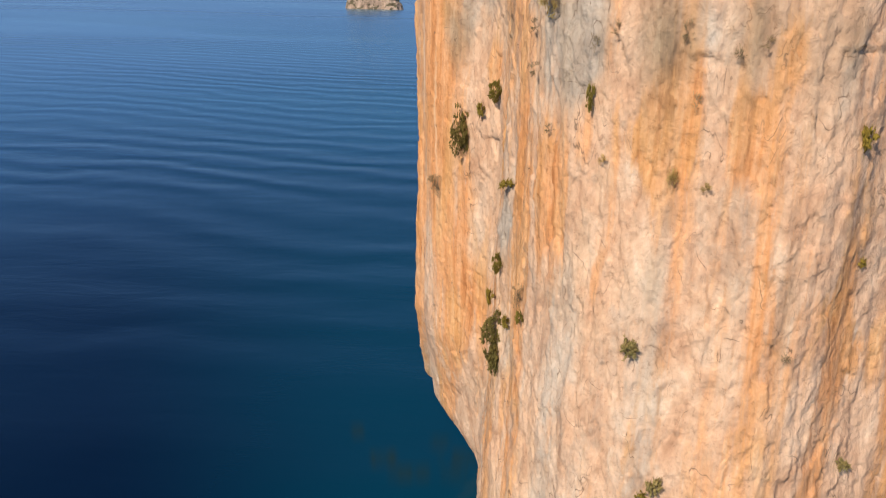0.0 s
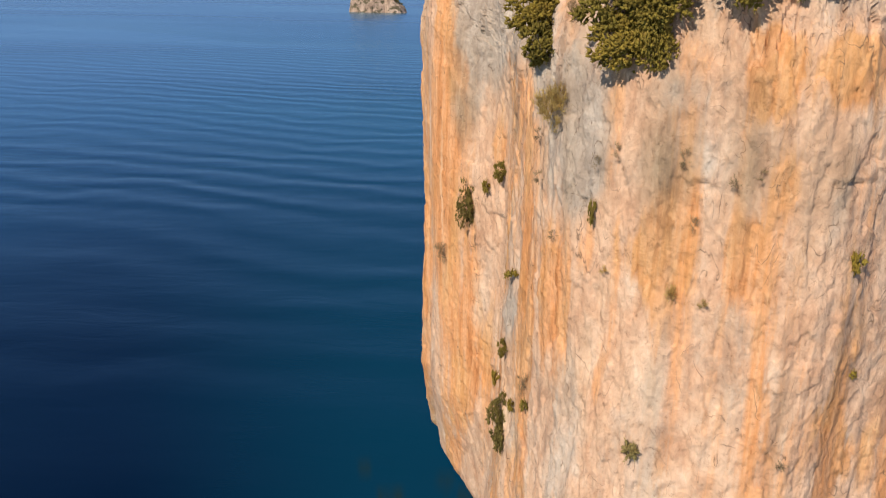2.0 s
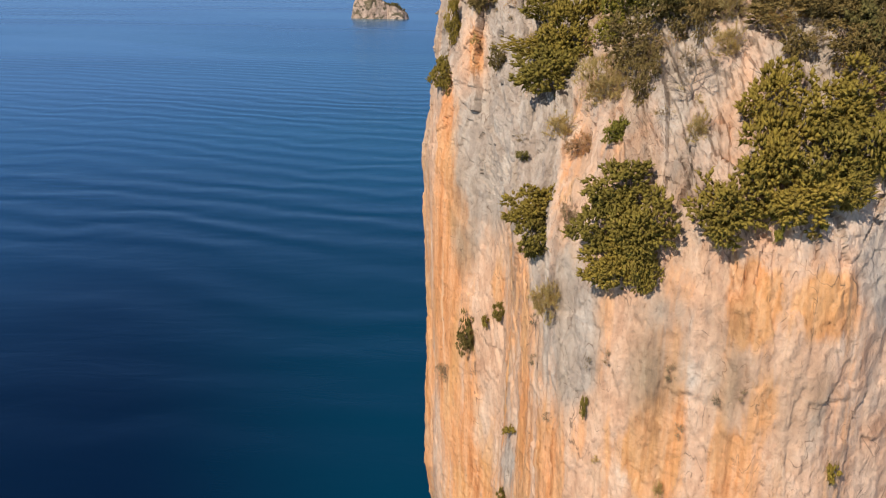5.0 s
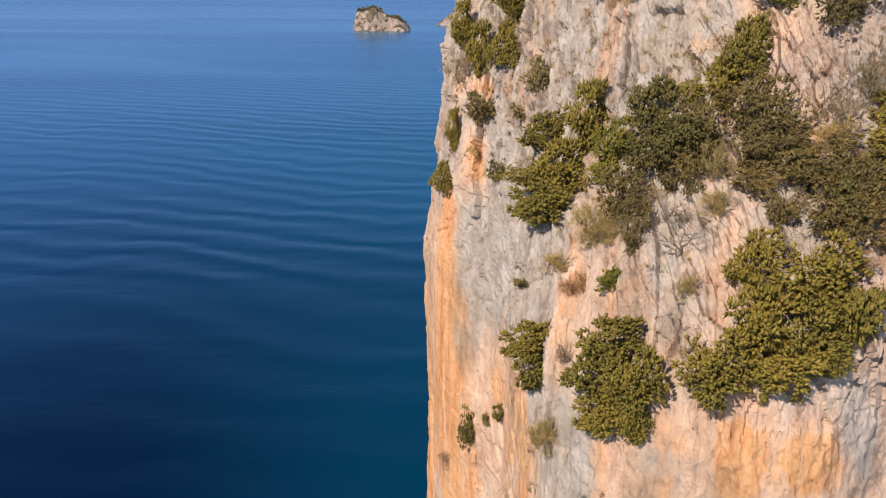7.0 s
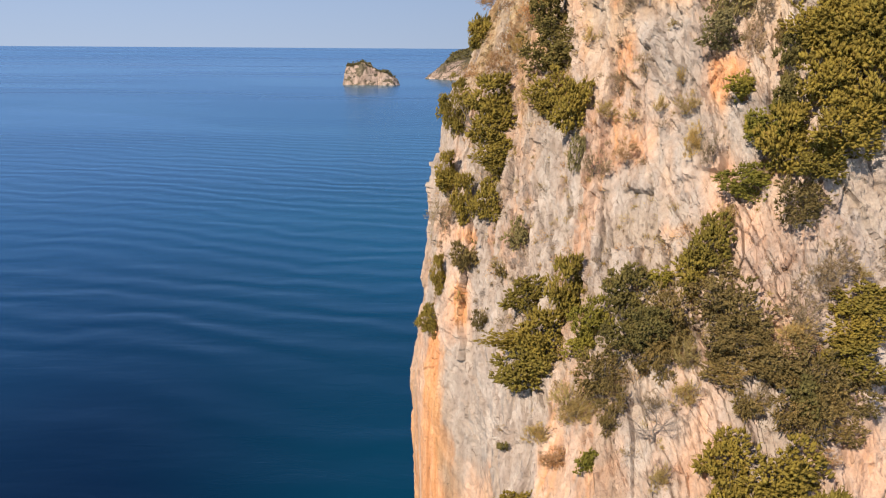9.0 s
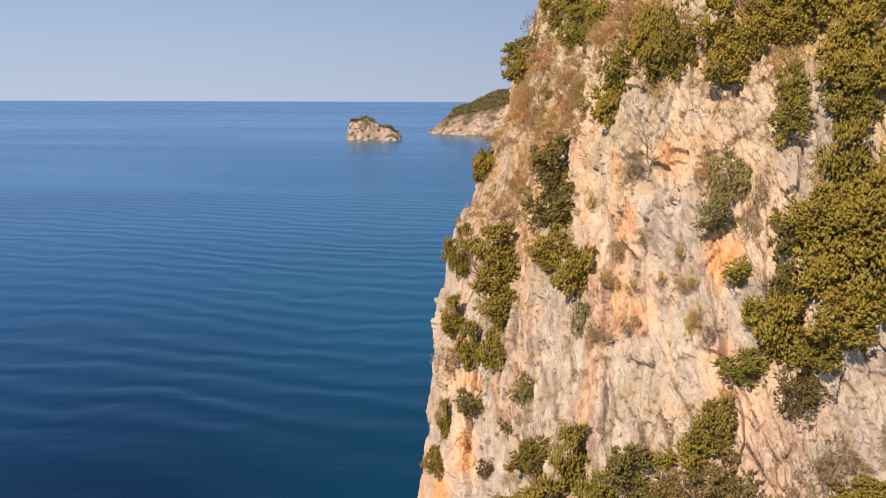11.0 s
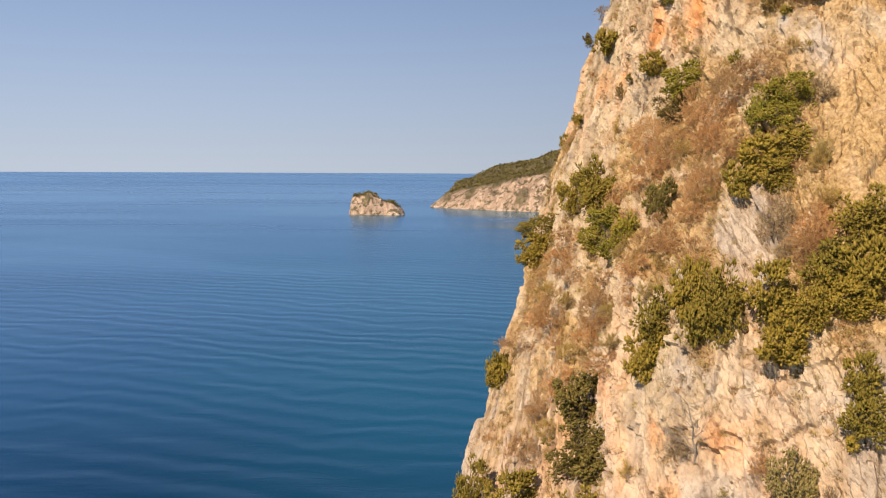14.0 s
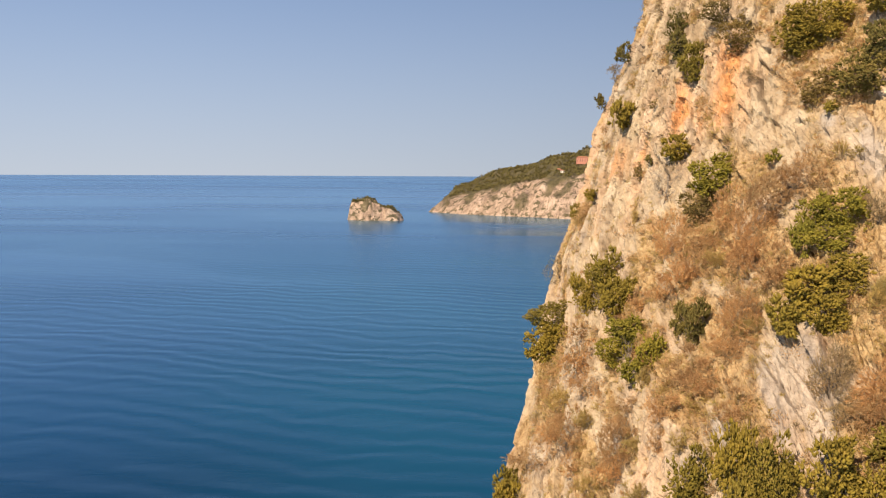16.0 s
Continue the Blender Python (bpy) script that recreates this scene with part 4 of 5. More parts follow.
plant("straw", (2.15, 26.18, 35.41, 0.86, 1.47))
plant("dark", (1.27, 30.78, 39.39, 0.48, 0.39))
plant("russet", (3.06, 28.19, 40.37, 0.99, 0.80))
plant("straw", (2.52, 29.29, 40.83, 1.03, 0.82))
plant("straw", (3.47, 28.34, 42.04, 0.79, 0.88))
plant("russet", (10.87, 24.09, 42.75, 0.57, 0.39))
plant("greyscrub", (2.72, 26.62, 38.37, 0.48, 0.96))
plant("straw", (6.07, 24.81, 41.56, 0.69, 0.87))
plant("dead", (6.02, 25.89, 42.77, 1.83, 1.61))
plant("juniper", (3.65, 32.02, 45.74, 1.68, 2.47), (1.97, 33.99, 44.70, 2.04, 1.56), (1.57, 32.96, 43.24, 2.58, 0.94), (2.01, 31.42, 42.44, 2.26, 1.70), (2.87, 31.74, 43.77, 2.04, 2.15))
plant("green", (4.40, 30.07, 44.90, 1.49, 1.91), (4.03, 30.09, 44.03, 1.07, 1.00))
plant("dark", (5.64, 29.54, 46.35, 1.55, 1.96), (5.41, 28.61, 45.26, 1.62, 1.92), (6.20, 27.67, 45.56, 1.75, 1.56))
plant("oak", (4.55, 28.25, 43.73, 2.03, 1.82), (4.80, 27.11, 42.70, 1.08, 1.86))
plant("straw", (3.76, 28.27, 42.57, 1.74, 1.53))
plant("juniper", (8.12, 28.84, 48.31, 1.48, 2.01), (7.56, 28.78, 47.28, 1.19, 1.59))
plant("oak", (8.20, 28.10, 46.78, 1.95, 1.76), (8.77, 27.01, 46.54, 2.08, 2.08), (8.79, 26.47, 45.65, 1.86, 1.49))
plant("oak", (6.88, 27.90, 46.11, 1.56, 1.95), (6.54, 27.12, 44.65, 0.96, 1.73))
plant("straw", (7.11, 26.84, 44.98, 0.95, 1.32))
plant("green", (6.67, 29.09, 46.97, 0.80, 0.80))
plant("oak", (9.92, 25.71, 45.30, 1.99, 1.63), (10.98, 25.37, 44.90, 1.79, 1.61), (9.92, 24.84, 44.15, 1.95, 1.60), (10.57, 24.40, 43.81, 1.04, 1.56))
plant("dark", (10.26, 24.90, 44.41, 1.24, 1.41))
plant("straw", (11.36, 25.10, 44.07, 0.98, 0.89))
plant("oak", (11.83, 24.86, 43.25, 1.06, 0.89))
plant("juniper", (12.33, 26.44, 46.10, 2.07, 1.38), (12.82, 26.85, 46.88, 2.03, 1.29), (12.10, 25.92, 45.28, 1.99, 1.27))
plant("russet", (11.00, 24.17, 42.76, 0.81, 0.50))
plant("greyscrub", (11.66, 27.32, 48.15, 1.40, 1.49))
plant("greyscrub", (10.26, 26.95, 46.88, 0.74, 0.74))
plant("straw", (10.34, 26.16, 46.09, 1.27, 0.91))
plant("straw", (12.68, 27.38, 47.68, 0.74, 0.56))
plant("juniper", (-0.65, 40.54, 47.60, 1.25, 2.42), (0.42, 39.21, 47.76, 1.40, 2.15))
plant("greyscrub", (-1.83, 40.91, 46.65, 1.44, 2.07))
plant("juniper", (-1.64, 42.12, 48.20, 1.04, 1.01))
plant("oak", (-0.54, 39.49, 45.01, 1.32, 1.46))
plant("juniper", (-1.93, 40.41, 43.77, 0.77, 1.98))
plant("juniper", (-2.47, 40.77, 41.30, 1.10, 1.63))
plant("greenish", (1.69, 36.74, 46.80, 1.12, 1.32))
plant("oak", (0.18, 37.85, 42.35, 0.75, 0.99))
plant("oak", (1.18, 36.06, 45.26, 0.68, 0.68))
plant("straw", (-0.90, 39.33, 43.06, 0.55, 0.50))
plant("greyscrub", (1.26, 31.23, 39.96, 0.50, 0.34))
plant("juniper", (-1.32, 43.79, 51.91, 1.61, 2.75), (0.60, 41.53, 52.42, 2.49, 2.22), (0.47, 40.38, 51.16, 2.44, 2.30), (0.68, 39.62, 49.92, 1.99, 1.70))
plant("juniper", (-1.65, 42.22, 48.74, 1.08, 1.90))
plant("juniper", (-0.07, 50.50, 55.64, 1.23, 1.27))
plant("dark", (3.45, 42.77, 56.54, 2.36, 2.47), (3.22, 40.98, 54.90, 2.97, 2.30), (3.60, 39.89, 54.38, 1.44, 1.36))
plant("straw", (1.92, 43.28, 54.88, 0.99, 1.14))
plant("russet", (0.95, 43.42, 53.97, 1.58, 1.72))
plant("russet", (1.70, 45.44, 55.35, 1.65, 1.80))
plant("juniper", (3.11, 38.90, 52.91, 1.80, 2.01))
plant("juniper", (3.83, 36.03, 52.41, 1.67, 2.19))
plant("greenish", (4.08, 34.67, 50.61, 0.69, 1.42))
plant("greyscrub", (4.87, 33.78, 50.31, 1.12, 1.12))
plant("greyscrub", (5.66, 35.29, 53.37, 0.92, 1.04))
plant("straw", (6.05, 34.05, 52.21, 0.67, 0.67))
plant("straw", (5.27, 34.71, 52.37, 0.91, 0.80))
plant("straw", (4.60, 37.35, 55.40, 0.73, 0.73))
plant("greyscrub", (5.82, 35.29, 55.16, 0.68, 0.50))
plant("straw", (7.40, 33.94, 55.73, 0.43, 0.43))
plant("straw", (7.65, 32.85, 53.88, 0.42, 0.64))
plant("straw", (7.80, 31.99, 52.82, 0.83, 0.73))
plant("straw", (7.79, 31.10, 51.62, 0.71, 1.21))
plant("greyscrub", (8.36, 30.42, 51.40, 0.79, 1.19))
plant("russet", (5.81, 33.03, 50.94, 0.87, 0.76))
plant("straw", (6.95, 33.02, 52.82, 0.75, 0.64))
plant("greyscrub", (6.40, 33.99, 54.17, 0.66, 0.88))
plant("greenish", (9.03, 32.60, 56.84, 1.35, 1.83), (8.73, 32.06, 55.50, 1.79, 1.40), (9.68, 32.37, 56.61, 0.72, 1.23))
plant("greyscrub", (10.01, 31.63, 56.28, 0.80, 1.41))
plant("greyscrub", (9.91, 31.61, 55.20, 0.71, 1.51))
plant("russet", (8.29, 33.24, 57.14, 0.70, 0.85))
plant("dead", (6.50, 34.80, 57.47, 1.95, 2.47))
plant("greyscrub", (5.96, 35.17, 56.94, 1.13, 1.13))
plant("green", (9.22, 30.73, 53.55, 1.15, 1.01))
plant("juniper", (10.95, 32.10, 58.24, 0.44, 0.60))
plant("oak", (10.66, 31.26, 55.47, 0.50, 0.79))
plant("juniper", (12.94, 31.02, 57.67, 1.76, 2.54), (11.86, 30.22, 55.68, 1.64, 2.12), (13.11, 29.65, 55.77, 2.27, 2.65), (11.73, 29.29, 54.03, 2.07, 2.07), (13.35, 29.04, 53.69, 2.24, 2.61), (11.89, 28.34, 52.50, 2.57, 2.02), (14.21, 30.11, 57.21, 1.70, 2.65))
plant("dark", (10.69, 30.30, 54.85, 0.97, 1.16))
plant("dark", (10.57, 29.77, 53.44, 0.99, 1.15))
plant("green", (10.22, 29.63, 52.32, 1.65, 1.48))
plant("juniper", (10.50, 29.20, 51.93, 1.94, 2.23), (11.26, 28.28, 51.25, 2.06, 1.31))
plant("green", (9.33, 29.41, 50.34, 1.91, 1.28))
plant("green", (9.66, 30.01, 52.23, 0.63, 0.69))
plant("oak", (10.84, 28.23, 49.98, 2.09, 1.61))
plant("straw", (8.90, 29.35, 49.20, 0.79, 0.79))
plant("dark", (10.60, 30.12, 53.44, 0.59, 1.17))
plant("juniper", (5.70, 38.53, 61.02, 1.65, 2.26), (5.60, 38.40, 59.54, 1.68, 2.22))
plant("juniper", (6.81, 36.99, 62.35, 1.28, 2.29), (7.75, 36.15, 61.90, 1.64, 2.85), (6.77, 36.22, 61.21, 1.15, 1.49))
plant("juniper", (9.16, 35.23, 62.60, 1.88, 2.10), (9.15, 34.26, 61.06, 1.90, 1.99), (10.48, 34.81, 62.35, 1.52, 1.96))
plant("juniper", (11.33, 35.65, 63.48, 2.00, 1.89), (12.86, 36.47, 65.20, 1.92, 2.03), (12.47, 34.71, 63.42, 1.94, 2.37), (11.65, 34.30, 62.48, 1.71, 1.28))
plant("juniper", (14.01, 35.41, 64.40, 1.70, 2.19), (13.76, 33.51, 62.61, 2.08, 2.29), (15.18, 34.68, 64.06, 1.71, 2.35))
plant("juniper", (12.91, 32.88, 61.01, 1.85, 1.85), (13.34, 32.08, 59.69, 2.01, 1.81), (14.33, 32.14, 60.98, 1.80, 2.40))
plant("juniper", (11.35, 32.60, 60.26, 1.08, 1.53), (11.16, 31.95, 59.17, 1.30, 1.61))
plant("straw", (12.07, 38.10, 65.87, 1.06, 0.94))
plant("straw", (12.22, 39.68, 67.36, 0.73, 1.10))
plant("greyscrub", (10.32, 38.40, 64.84, 1.44, 2.39))
plant("straw", (7.79, 37.30, 62.38, 0.82, 0.94))
plant("juniper", (4.06, 55.29, 65.12, 1.63, 2.77), (5.02, 54.43, 66.31, 1.81, 2.41), (5.06, 51.24, 65.43, 1.73, 1.96))
plant("juniper", (2.52, 59.28, 62.96, 2.86, 1.92), (1.99, 57.62, 61.73, 2.35, 2.13))
plant("greyscrub", (3.17, 65.29, 65.23, 1.73, 2.14))
plant("green", (5.25, 48.53, 64.27, 1.96, 1.31), (4.74, 49.04, 63.20, 1.65, 1.65), (5.59, 45.64, 63.98, 1.26, 1.45), (5.05, 46.47, 62.83, 1.29, 1.17))
plant("dark", (6.90, 45.69, 65.39, 1.08, 1.32), (7.25, 44.57, 65.40, 1.10, 1.91))
plant("russet", (3.61, 54.52, 63.25, 1.52, 1.21))
plant("greyscrub", (3.35, 52.38, 62.19, 1.30, 1.45))
plant("green", (11.30, 43.33, 69.86, 1.43, 1.65), (12.11, 42.46, 70.13, 1.82, 1.61), (11.30, 41.98, 69.09, 1.69, 1.16), (10.68, 42.54, 69.04, 0.86, 1.40))
plant("juniper", (11.44, 40.91, 67.90, 1.85, 1.44), (10.34, 40.69, 67.51, 1.54, 1.43), (9.67, 40.84, 66.45, 1.49, 1.45), (10.82, 40.18, 66.58, 1.82, 1.41))
plant("greyscrub", (10.62, 38.65, 65.11, 1.06, 2.11), (10.29, 37.35, 64.10, 0.73, 1.28))
plant("juniper", (-0.32, 51.49, 55.52, 1.16, 2.17))
plant("straw", (7.01, 46.00, 65.77, 0.48, 0.72))
plant("greyscrub", (13.19, 42.12, 70.20, 1.16, 1.27))
plant("straw", (12.37, 39.65, 67.58, 0.78, 1.18))
plant("russet", (9.43, 47.52, 70.06, 1.70, 1.75))
plant("russet", (9.99, 45.21, 70.50, 2.35, 2.35))
plant("russet", (11.59, 45.08, 71.58, 2.09, 1.93))
plant("russet", (9.39, 44.83, 68.50, 1.63, 1.75))
plant("russet", (7.45, 50.85, 68.48, 1.64, 2.06))
plant("russet", (7.98, 47.84, 67.51, 1.52, 1.27))
plant("russet", (8.48, 43.32, 66.51, 1.79, 1.46))
plant("russet", (7.92, 41.88, 65.06, 1.72, 1.29))
plant("russet", (6.56, 42.70, 64.08, 1.56, 1.56))
plant("russet", (4.61, 45.83, 60.65, 2.07, 1.48))
plant("russet", (3.54, 50.05, 61.47, 1.78, 1.37))
plant("russet", (3.89, 44.70, 59.09, 1.68, 1.44))
plant("russet", (7.47, 39.51, 63.43, 1.30, 1.20))
plant("russet", (5.47, 41.91, 62.70, 1.30, 1.09))
plant("russet", (11.28, 37.40, 65.04, 1.56, 1.28))
plant("russet", (10.94, 36.62, 64.14, 1.61, 1.25))
plant("russet", (6.72, 48.84, 66.21, 1.05, 1.05))
plant("russet", (5.90, 49.93, 65.51, 1.08, 1.08))
plant("russet", (1.97, 51.16, 58.70, 1.42, 1.14))
plant("russet", (2.75, 48.14, 58.33, 1.45, 1.58))
plant("russet", (9.73, 42.71, 68.10, 1.31, 1.53))
plant("russet", (4.63, 45.34, 61.71, 1.21, 0.72))
plant("russet", (5.54, 46.14, 64.00, 0.98, 1.23))
plant("russet", (8.13, 48.58, 68.58, 3.06, 1.83))
plant("russet", (9.43, 44.95, 68.70, 2.31, 2.53))
plant("russet", (8.33, 42.40, 65.93, 1.92, 2.40))
plant("russet", (11.13, 36.84, 64.64, 1.42, 1.42))
plant("russet", (3.23, 52.22, 62.06, 2.37, 1.86))
plant("russet", (4.41, 44.86, 60.12, 1.80, 1.94))
plant("russet", (2.61, 49.38, 59.30, 2.65, 2.49))
plant("russet", (7.13, 48.06, 66.90, 1.98, 1.83))
plant("russet", (4.16, 41.56, 58.67, 1.48, 1.34))
plant("russet", (6.76, 41.34, 63.95, 1.57, 1.31))
plant("russet", (2.60, 44.88, 56.79, 1.47, 1.47))
plant("russet", (0.78, 50.60, 57.41, 1.99, 1.33))
plant("russet", (5.22, 41.74, 61.52, 0.80, 1.20))
plant("straw", (8.58, 42.07, 65.68, 1.29, 0.86))
plant("straw", (3.21, 48.58, 60.09, 1.06, 1.06))
plant("straw", (8.48, 46.50, 67.91, 1.22, 0.73))
plant("straw", (7.31, 45.72, 65.70, 0.96, 0.48))
plant("straw", (2.28, 51.86, 59.96, 1.44, 1.15))
plant("straw", (4.57, 49.44, 62.73, 1.07, 0.80))
plant("straw", (6.67, 41.62, 62.81, 0.86, 0.64))
plant("straw", (5.33, 45.43, 62.93, 0.72, 1.20))
plant("straw", (3.18, 45.46, 58.04, 0.98, 0.98))
plant("straw", (4.52, 41.45, 59.40, 1.08, 0.87))
plant("straw", (5.74, 40.09, 61.87, 0.82, 0.82))
plant("straw", (4.82, 44.12, 60.40, 0.93, 0.70))
plant("dark", (8.83, 57.53, 79.56, 1.24, 1.62), (8.70, 56.59, 78.31, 1.04, 1.56))
plant("juniper", (9.33, 55.27, 77.26, 1.46, 1.90))
plant("oak", (10.49, 55.14, 79.75, 1.97, 1.32), (10.98, 53.48, 78.45, 2.36, 1.91))
plant("juniper", (12.86, 50.58, 77.74, 2.25, 1.99), (13.65, 50.08, 78.73, 2.74, 2.35))
plant("dark", (13.99, 45.96, 75.65, 2.11, 1.76), (15.24, 46.89, 76.86, 1.67, 1.91))
plant("oak", (12.74, 47.73, 75.23, 1.58, 1.40))
plant("juniper", (6.50, 60.61, 74.90, 1.41, 1.55))
plant("dark", (6.89, 63.65, 78.93, 0.85, 1.20))
plant("dark", (6.30, 70.26, 76.47, 0.80, 1.00))
plant("juniper", (8.39, 54.42, 72.78, 1.39, 1.41))
plant("oak", (7.02, 57.75, 71.54, 0.54, 1.02))
plant("dark", (7.42, 56.82, 72.21, 0.47, 0.59))
plant("green", (9.37, 50.06, 71.44, 2.32, 1.78))
plant("oak", (8.53, 50.53, 69.99, 2.17, 2.03))
plant("green", (11.08, 47.48, 72.25, 0.66, 0.59))
plant("greyscrub", (7.36, 70.45, 78.33, 1.00, 1.40))
plant("juniper", (4.90, 62.23, 70.11, 0.84, 0.70))
plant("juniper", (4.61, 67.58, 68.81, 0.77, 1.16))
plant("straw", (6.49, 55.31, 69.18, 0.45, 0.76))
plant("straw", (12.81, 44.89, 72.57, 0.68, 0.68))
plant("straw", (13.33, 44.54, 72.39, 0.68, 0.56))
plant("dead", (7.60, 54.00, 70.72, 1.76, 1.62))
plant("oak", (7.66, 57.17, 75.19, 0.37, 0.37))
plant("greyscrub", (11.10, 51.36, 76.09, 0.94, 0.54))
plant("juniper", (12.98, 46.55, 74.32, 0.59, 0.59))
plant("greyscrub", (8.43, 60.61, 81.02, 0.99, 0.99))
plant("juniper", (15.80, 48.66, 79.18, 1.99, 1.74))
plant("oak", (9.12, 26.21, 45.18, 1.47, 1.11), (8.85, 25.20, 43.95, 0.90, 0.90))
plant("oak", (12.43, 25.91, 44.72, 1.45, 0.91))
plant("oak", (8.19, 26.85, 45.40, 1.13, 1.32))
plant("straw", (8.51, 26.11, 44.61, 0.92, 0.74))
plant("oak", (5.83, 27.86, 44.45, 1.19, 1.19))
plant("greyscrub", (13.67, 27.49, 48.72, 0.74, 1.11))
plant("oak", (12.40, 25.23, 44.05, 1.07, 0.89))
plant("greyscrub", (6.08, 26.69, 43.29, 0.76, 0.76))
plant("juniper", (11.59, 30.24, 55.70, 1.94, 1.94), (13.11, 29.91, 55.79, 2.30, 2.11))
plant("oak", (9.81, 25.85, 45.06, 1.38, 1.12))
plant("oak", (11.04, 25.06, 44.15, 1.51, 1.26))
plant("oak", (8.26, 26.10, 44.67, 1.40, 1.05))
plant("greyscrub", (10.45, 26.30, 46.37, 1.38, 1.47))
plant("greyscrub", (11.31, 27.04, 47.61, 1.41, 1.74))
plant("greyscrub", (9.24, 25.51, 44.12, 0.86, 0.86))
plant("oak", (6.38, 27.49, 45.07, 1.29, 1.29))
plant("straw", (7.08, 26.16, 43.91, 0.89, 0.89))
plant("greyscrub", (5.14, 27.99, 43.42, 0.95, 0.95))


# ---- dry grass and low scrub on the ledges ----
def scatter(name, mat, count, seed, chance, radius, length, width, lean, per, label):
    """Low domes of blades rooted over the rock where the chance allows."""
    rng = np.random.default_rng(seed)
    rows, cols = CLIFF.shape[:2]
    i, j = rng.integers(340, rows - 52, count * 14), rng.integers(85, cols - 70, count * 14)
    keep = np.flatnonzero(rng.random(count * 14) < chance[i, j])[:count]
    i, j = i[keep], j[keep]
    p, nn = CLIFF[i, j], CLIFF_NORMAL[i, j]
    n = len(p) * per
    big = np.repeat(0.45 + rng.random(len(p)) ** 2 * 1.1, per)
    p, nn = np.repeat(p, per, 0), np.repeat(nn, per, 0)
    out = unit(nn * 0.8 + (0, 0, lean) + 0.8 * rng.normal(size=(n, 3)))
    axes = unit(out + 0.45 * rng.normal(size=(n, 3)))
    ln = length * (0.5 + rng.random(n)) * (0.6 + 0.5 * big)
    c = p - nn * 0.06 + out * (radius * big * rng.random(n) ** 0.5)[:, None] * (1, 1, 0.8) + axes * ln[:, None] * 0.3
    mesh = leaf_mesh(name, c, axes, unit(rng.normal(size=(n, 3))), ln, width * (0.6 + 0.8 * rng.random(n)), mat)
    return tagged(new(name, mesh), label, "grass" if "grass" in name else "scrub", kind="stuff")


u_rows = CLIFF[..., 2]
patchy = np.clip(0.55 + 1.6 * fbm(CLIFF[..., 0] * 0.35 + CLIFF[..., 1] * 0.2, u_rows * 0.35, 3, 120), 0, 1)
ledge = step(40, 46, u_rows)
slope = step(55, 61, u_rows) * (1 - 0.85 * step(69, 73, u_rows)) * np.clip(0.35 + CLIFF_FLAT, 0, 1)
scatter("dry_grass", LEAVES["straw"], 2500, 11, np.clip(CLIFF_FLAT * 1.0 * patchy + 0.03 * ledge + 0.10 * slope, 0, 1), 0.26, 0.20, 0.020, 0.7, 40, "dry yellow grass growing over the upper slope")
scatter("russet_scrub", LEAVES["russet"], 1300, 12, np.clip(CLIFF_FLAT * 0.9 * patchy ** 2 + 0.008 * ledge + 0.07 * slope, 0, 1), 0.44, 0.13, 0.026, 0.4, 72, "low dry russet scrub over the upper slope")
scatter("green_scrub", LEAVES["greyscrub"], 900, 13, np.clip(CLIFF_FLAT * 0.5 * (1 - patchy) + 0.05 * ledge * patchy + 0.04 * slope, 0, 1), 0.36, 0.13, 0.030, 0.4, 58, "sparse grey-green scrub in the rock joints")


# ---- woods and houses on the headland ----
def far_woods(name, height, x0, x1, y0, y1, count, low, seed, size, label):
    rng = np.random.default_rng(seed)
    x, y = rng.uniform(x0, x1, count * 4), rng.uniform(y0, y1, count * 4)
    z = height(x, y)
    gone = np.hypot(height(x + 3, y) - z, height(x, y + 3) - z) / 3
    keep = np.flatnonzero((z > low(x)) & (gone + 0.5 * fbm(x * 0.03, y * 0.03, 3, 86) < 0.85))[:count]
    big = size * (0.6 + 0.8 * rng.random(len(keep)))
    per = 12
    c = np.repeat(np.stack([x[keep], y[keep], z[keep] + big * 0.45], -1), per, 0)
    d = unit(rng.normal(size=(len(c), 3)))
    r = np.repeat(big, per)
    c = c + d * (r * (0.3 + 0.35 * rng.random(len(c))))[:, None]
    mesh = leaf_mesh(name, c, unit(rng.normal(size=c.shape)), unit(d + 0.4 * rng.normal(size=c.shape)), r * 0.68, r * 0.52, LEAVES["far"])
    return tagged(new(name, mesh), label, "woods", kind="stuff")


LEAVES["far"] = leaf_material("distant pine woods", (0.085, 0.082, 0.032), (0.19, 0.165, 0.066))
far_woods("headland_woods", headland_height, -80, 480, 1260, 1760, 7000, lambda x: 0.66 * headland_crest(x), 21, 3.6, "dark green pine woods over the headland")
far_woods("islet_scrub", islet_height, -215, -135, 1200, 1252, 260, lambda x: 10 + 0 * x, 22, 2.6, "dark scrub on top of the islet")


def plain(name, colour, roughness=0.8):
    m, n, l, b = material(name, roughness)
    l.new(ramp(n, l, stretched_noise(n, l, (0.8, 0.8, 0.8), 5), (0.3, tuple(0.8 * v for v in colour)), (0.7, colour)), b.inputs["Base Color"])
    return m


PLASTER, TILE, PANE = plain("faded red plaster", (0.50, 0.22, 0.15)), plain("terracotta tile", (0.42, 0.18, 0.10)), plain("dark window glass", (0.03, 0.04, 0.05), 0.2)
WHITE = plain("white plaster", (0.72, 0.68, 0.62))


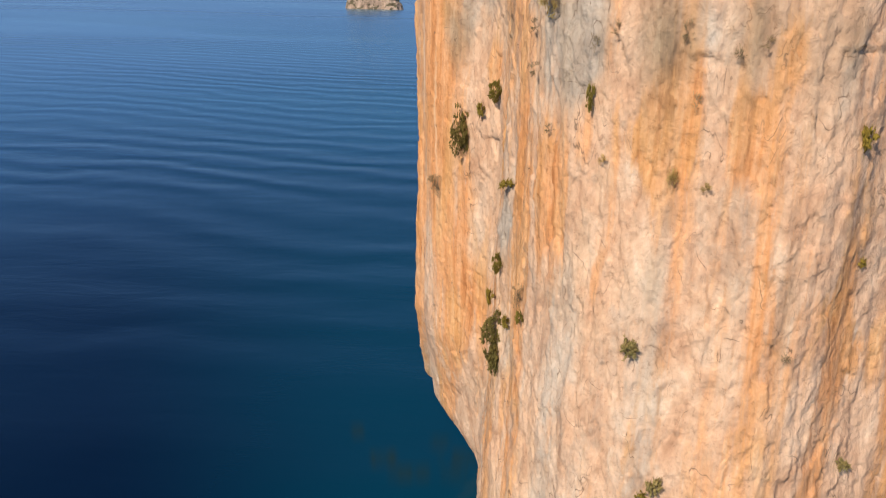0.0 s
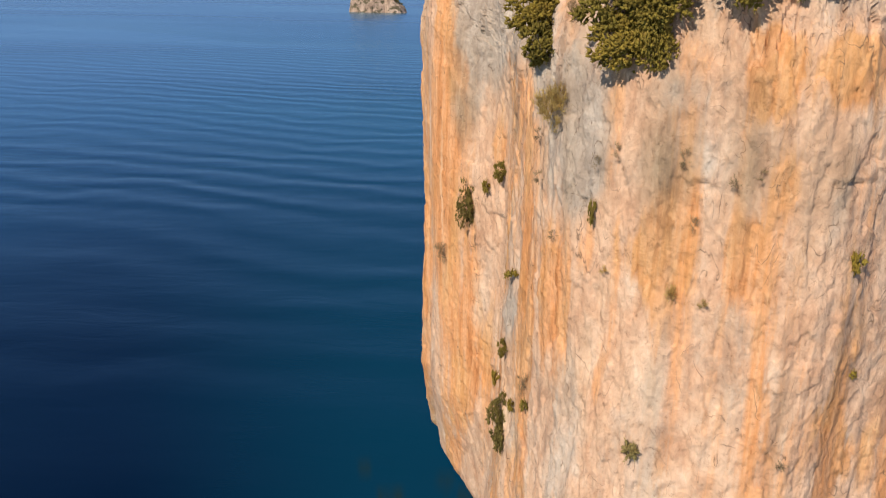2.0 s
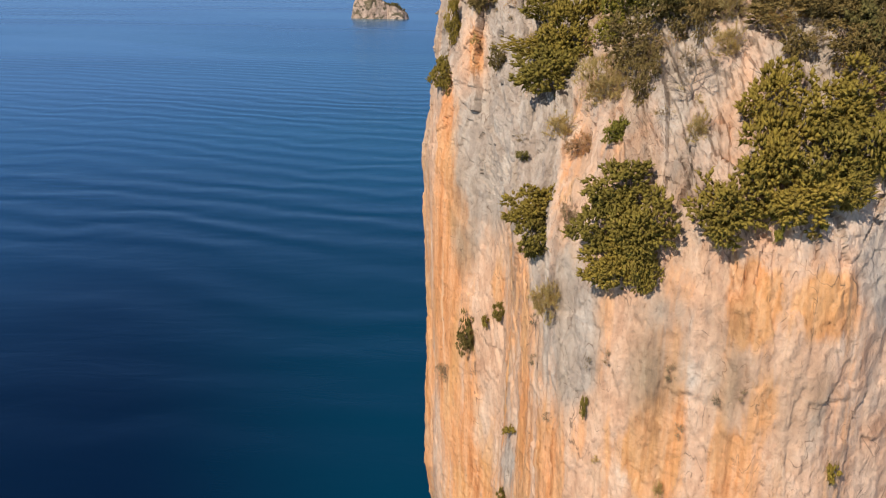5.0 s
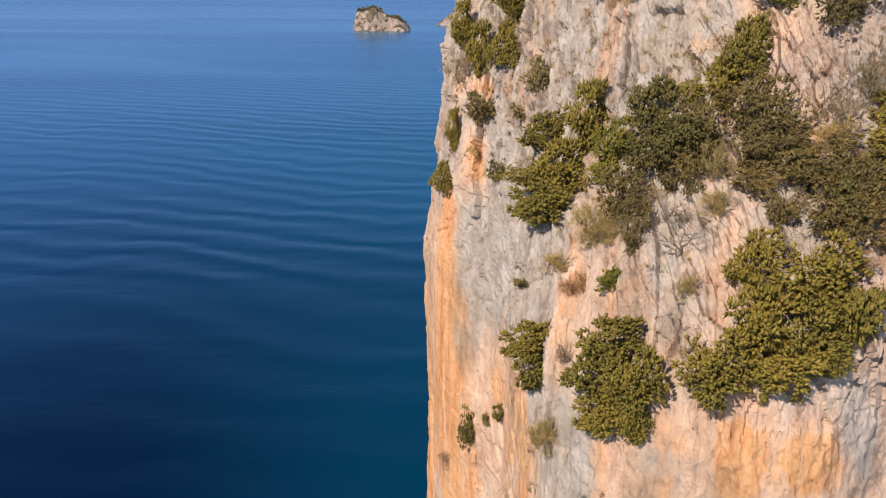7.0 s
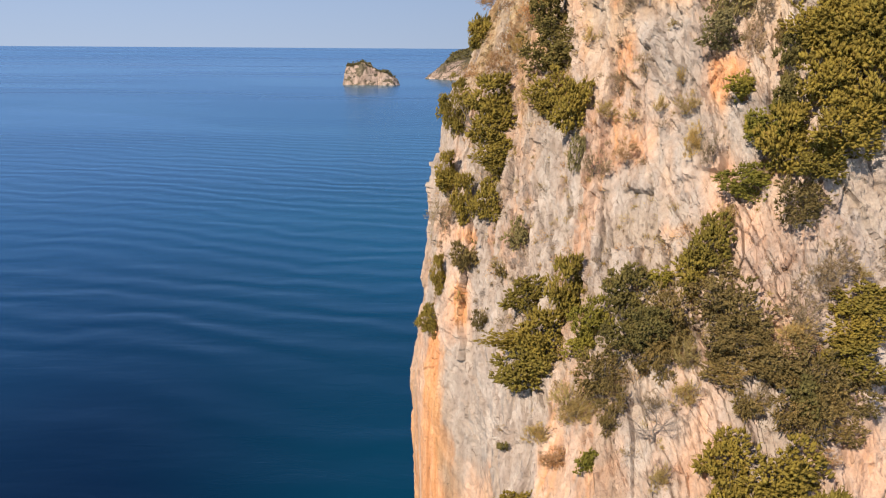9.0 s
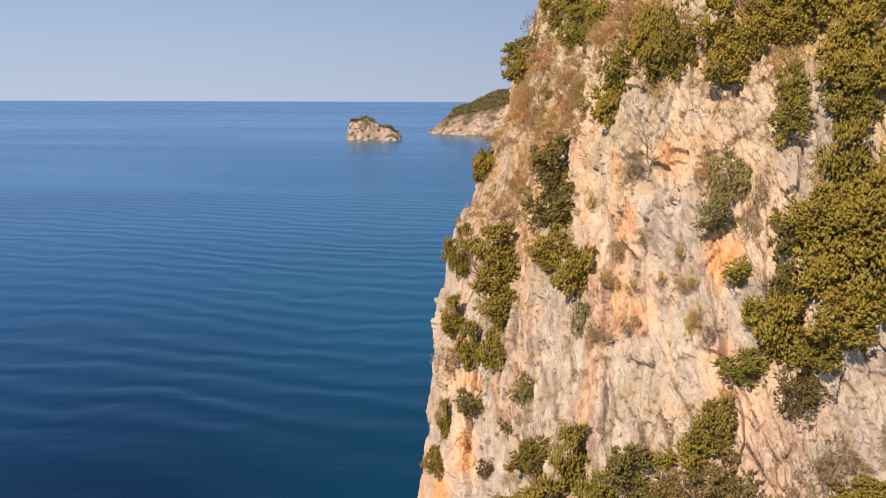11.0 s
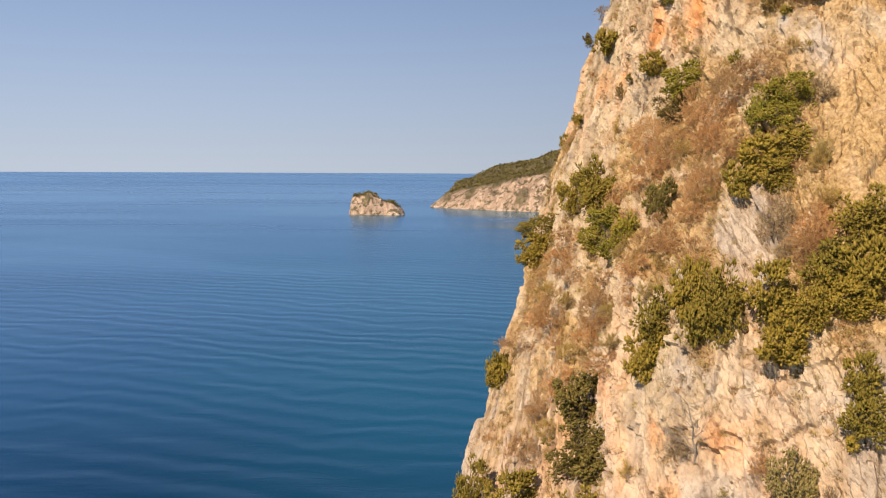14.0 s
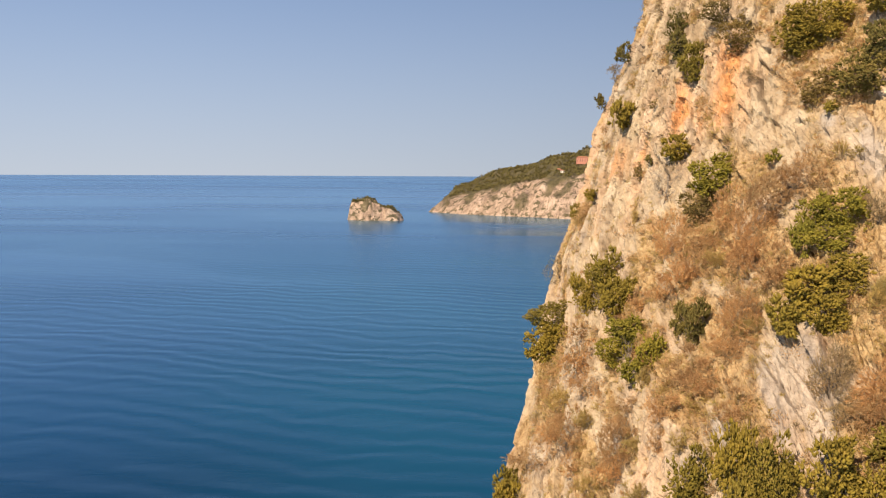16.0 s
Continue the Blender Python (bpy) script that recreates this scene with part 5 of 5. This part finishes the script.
def box(bm, x0, x1, y0, y1, z0, z1):
    v = [bm.verts.new(p) for p in ((x0, y0, z0), (x1, y0, z0), (x1, y1, z0), (x0, y1, z0), (x0, y0, z1), (x1, y0, z1), (x1, y1, z1), (x0, y1, z1))]
    for f in ((0, 3, 2, 1), (4, 5, 6, 7), (0, 1, 5, 4), (1, 2, 6, 5), (2, 3, 7, 6), (3, 0, 4, 7)):
        bm.faces.new([v[k] for k in f])


def part(name, bm, mat, parent, label=""):
    mesh = bpy.data.meshes.new(name)
    bm.to_mesh(mesh)
    bm.free()
    mesh.materials.append(mat)
    ob = new(name, mesh)
    ob.parent = parent
    return tagged(ob, label)


def house(x, y, wide, deep, high, wall_mat, label):
    h = tagged(new("house"), label, "house", group="houses on the headland")
    h.location = (x, y, float(headland_height(np.array([x]), np.array([y]))[0]) - 0.5)
    bm = bmesh.new()
    box(bm, -wide / 2, wide / 2, -deep / 2, deep / 2, -4, high)
    part("wall", bm, wall_mat, h)
    bm = bmesh.new()
    e0, r0 = 0.6, high + deep * 0.22
    v = [bm.verts.new(p) for p in ((-wide / 2 - e0, -deep / 2 - e0, high), (wide / 2 + e0, -deep / 2 - e0, high), (wide / 2 + e0, deep / 2 + e0, high), (-wide / 2 - e0, deep / 2 + e0, high), (-wide / 2 + deep * 0.3, 0, r0), (wide / 2 - deep * 0.3, 0, r0))]
    for f in ((0, 1, 5, 4), (1, 2, 5), (2, 3, 4, 5), (3, 0, 4), (3, 2, 1, 0)):
        bm.faces.new([v[k] for k in f])
    part("roof", bm, TILE, h, "low terracotta tiled roof")
    for storey in range(max(1, int(high // 3))):
        for k in range(max(2, int(wide // 4))):
            cx = -wide / 2 + (k + 0.5) * wide / max(2, int(wide // 4))
            bm = bmesh.new()
            box(bm, cx - 0.6, cx + 0.6, -deep / 2 - 0.04, -deep / 2 + 0.1, storey * 3 + 0.9, storey * 3 + 2.3)
            part("window", bm, PANE, h)
    return h


house(146, 1432, 20, 10, 7, PLASTER, "red plastered villa with tiled roof among pines")
house(105, 1410, 8, 7, 4, PLASTER, "small red cottage among the pines")
house(110, 1396, 6, 5, 3.5, WHITE, "small white cottage among the pines")
house(168, 1420, 9, 7, 4, WHITE, "low white house among the pines")
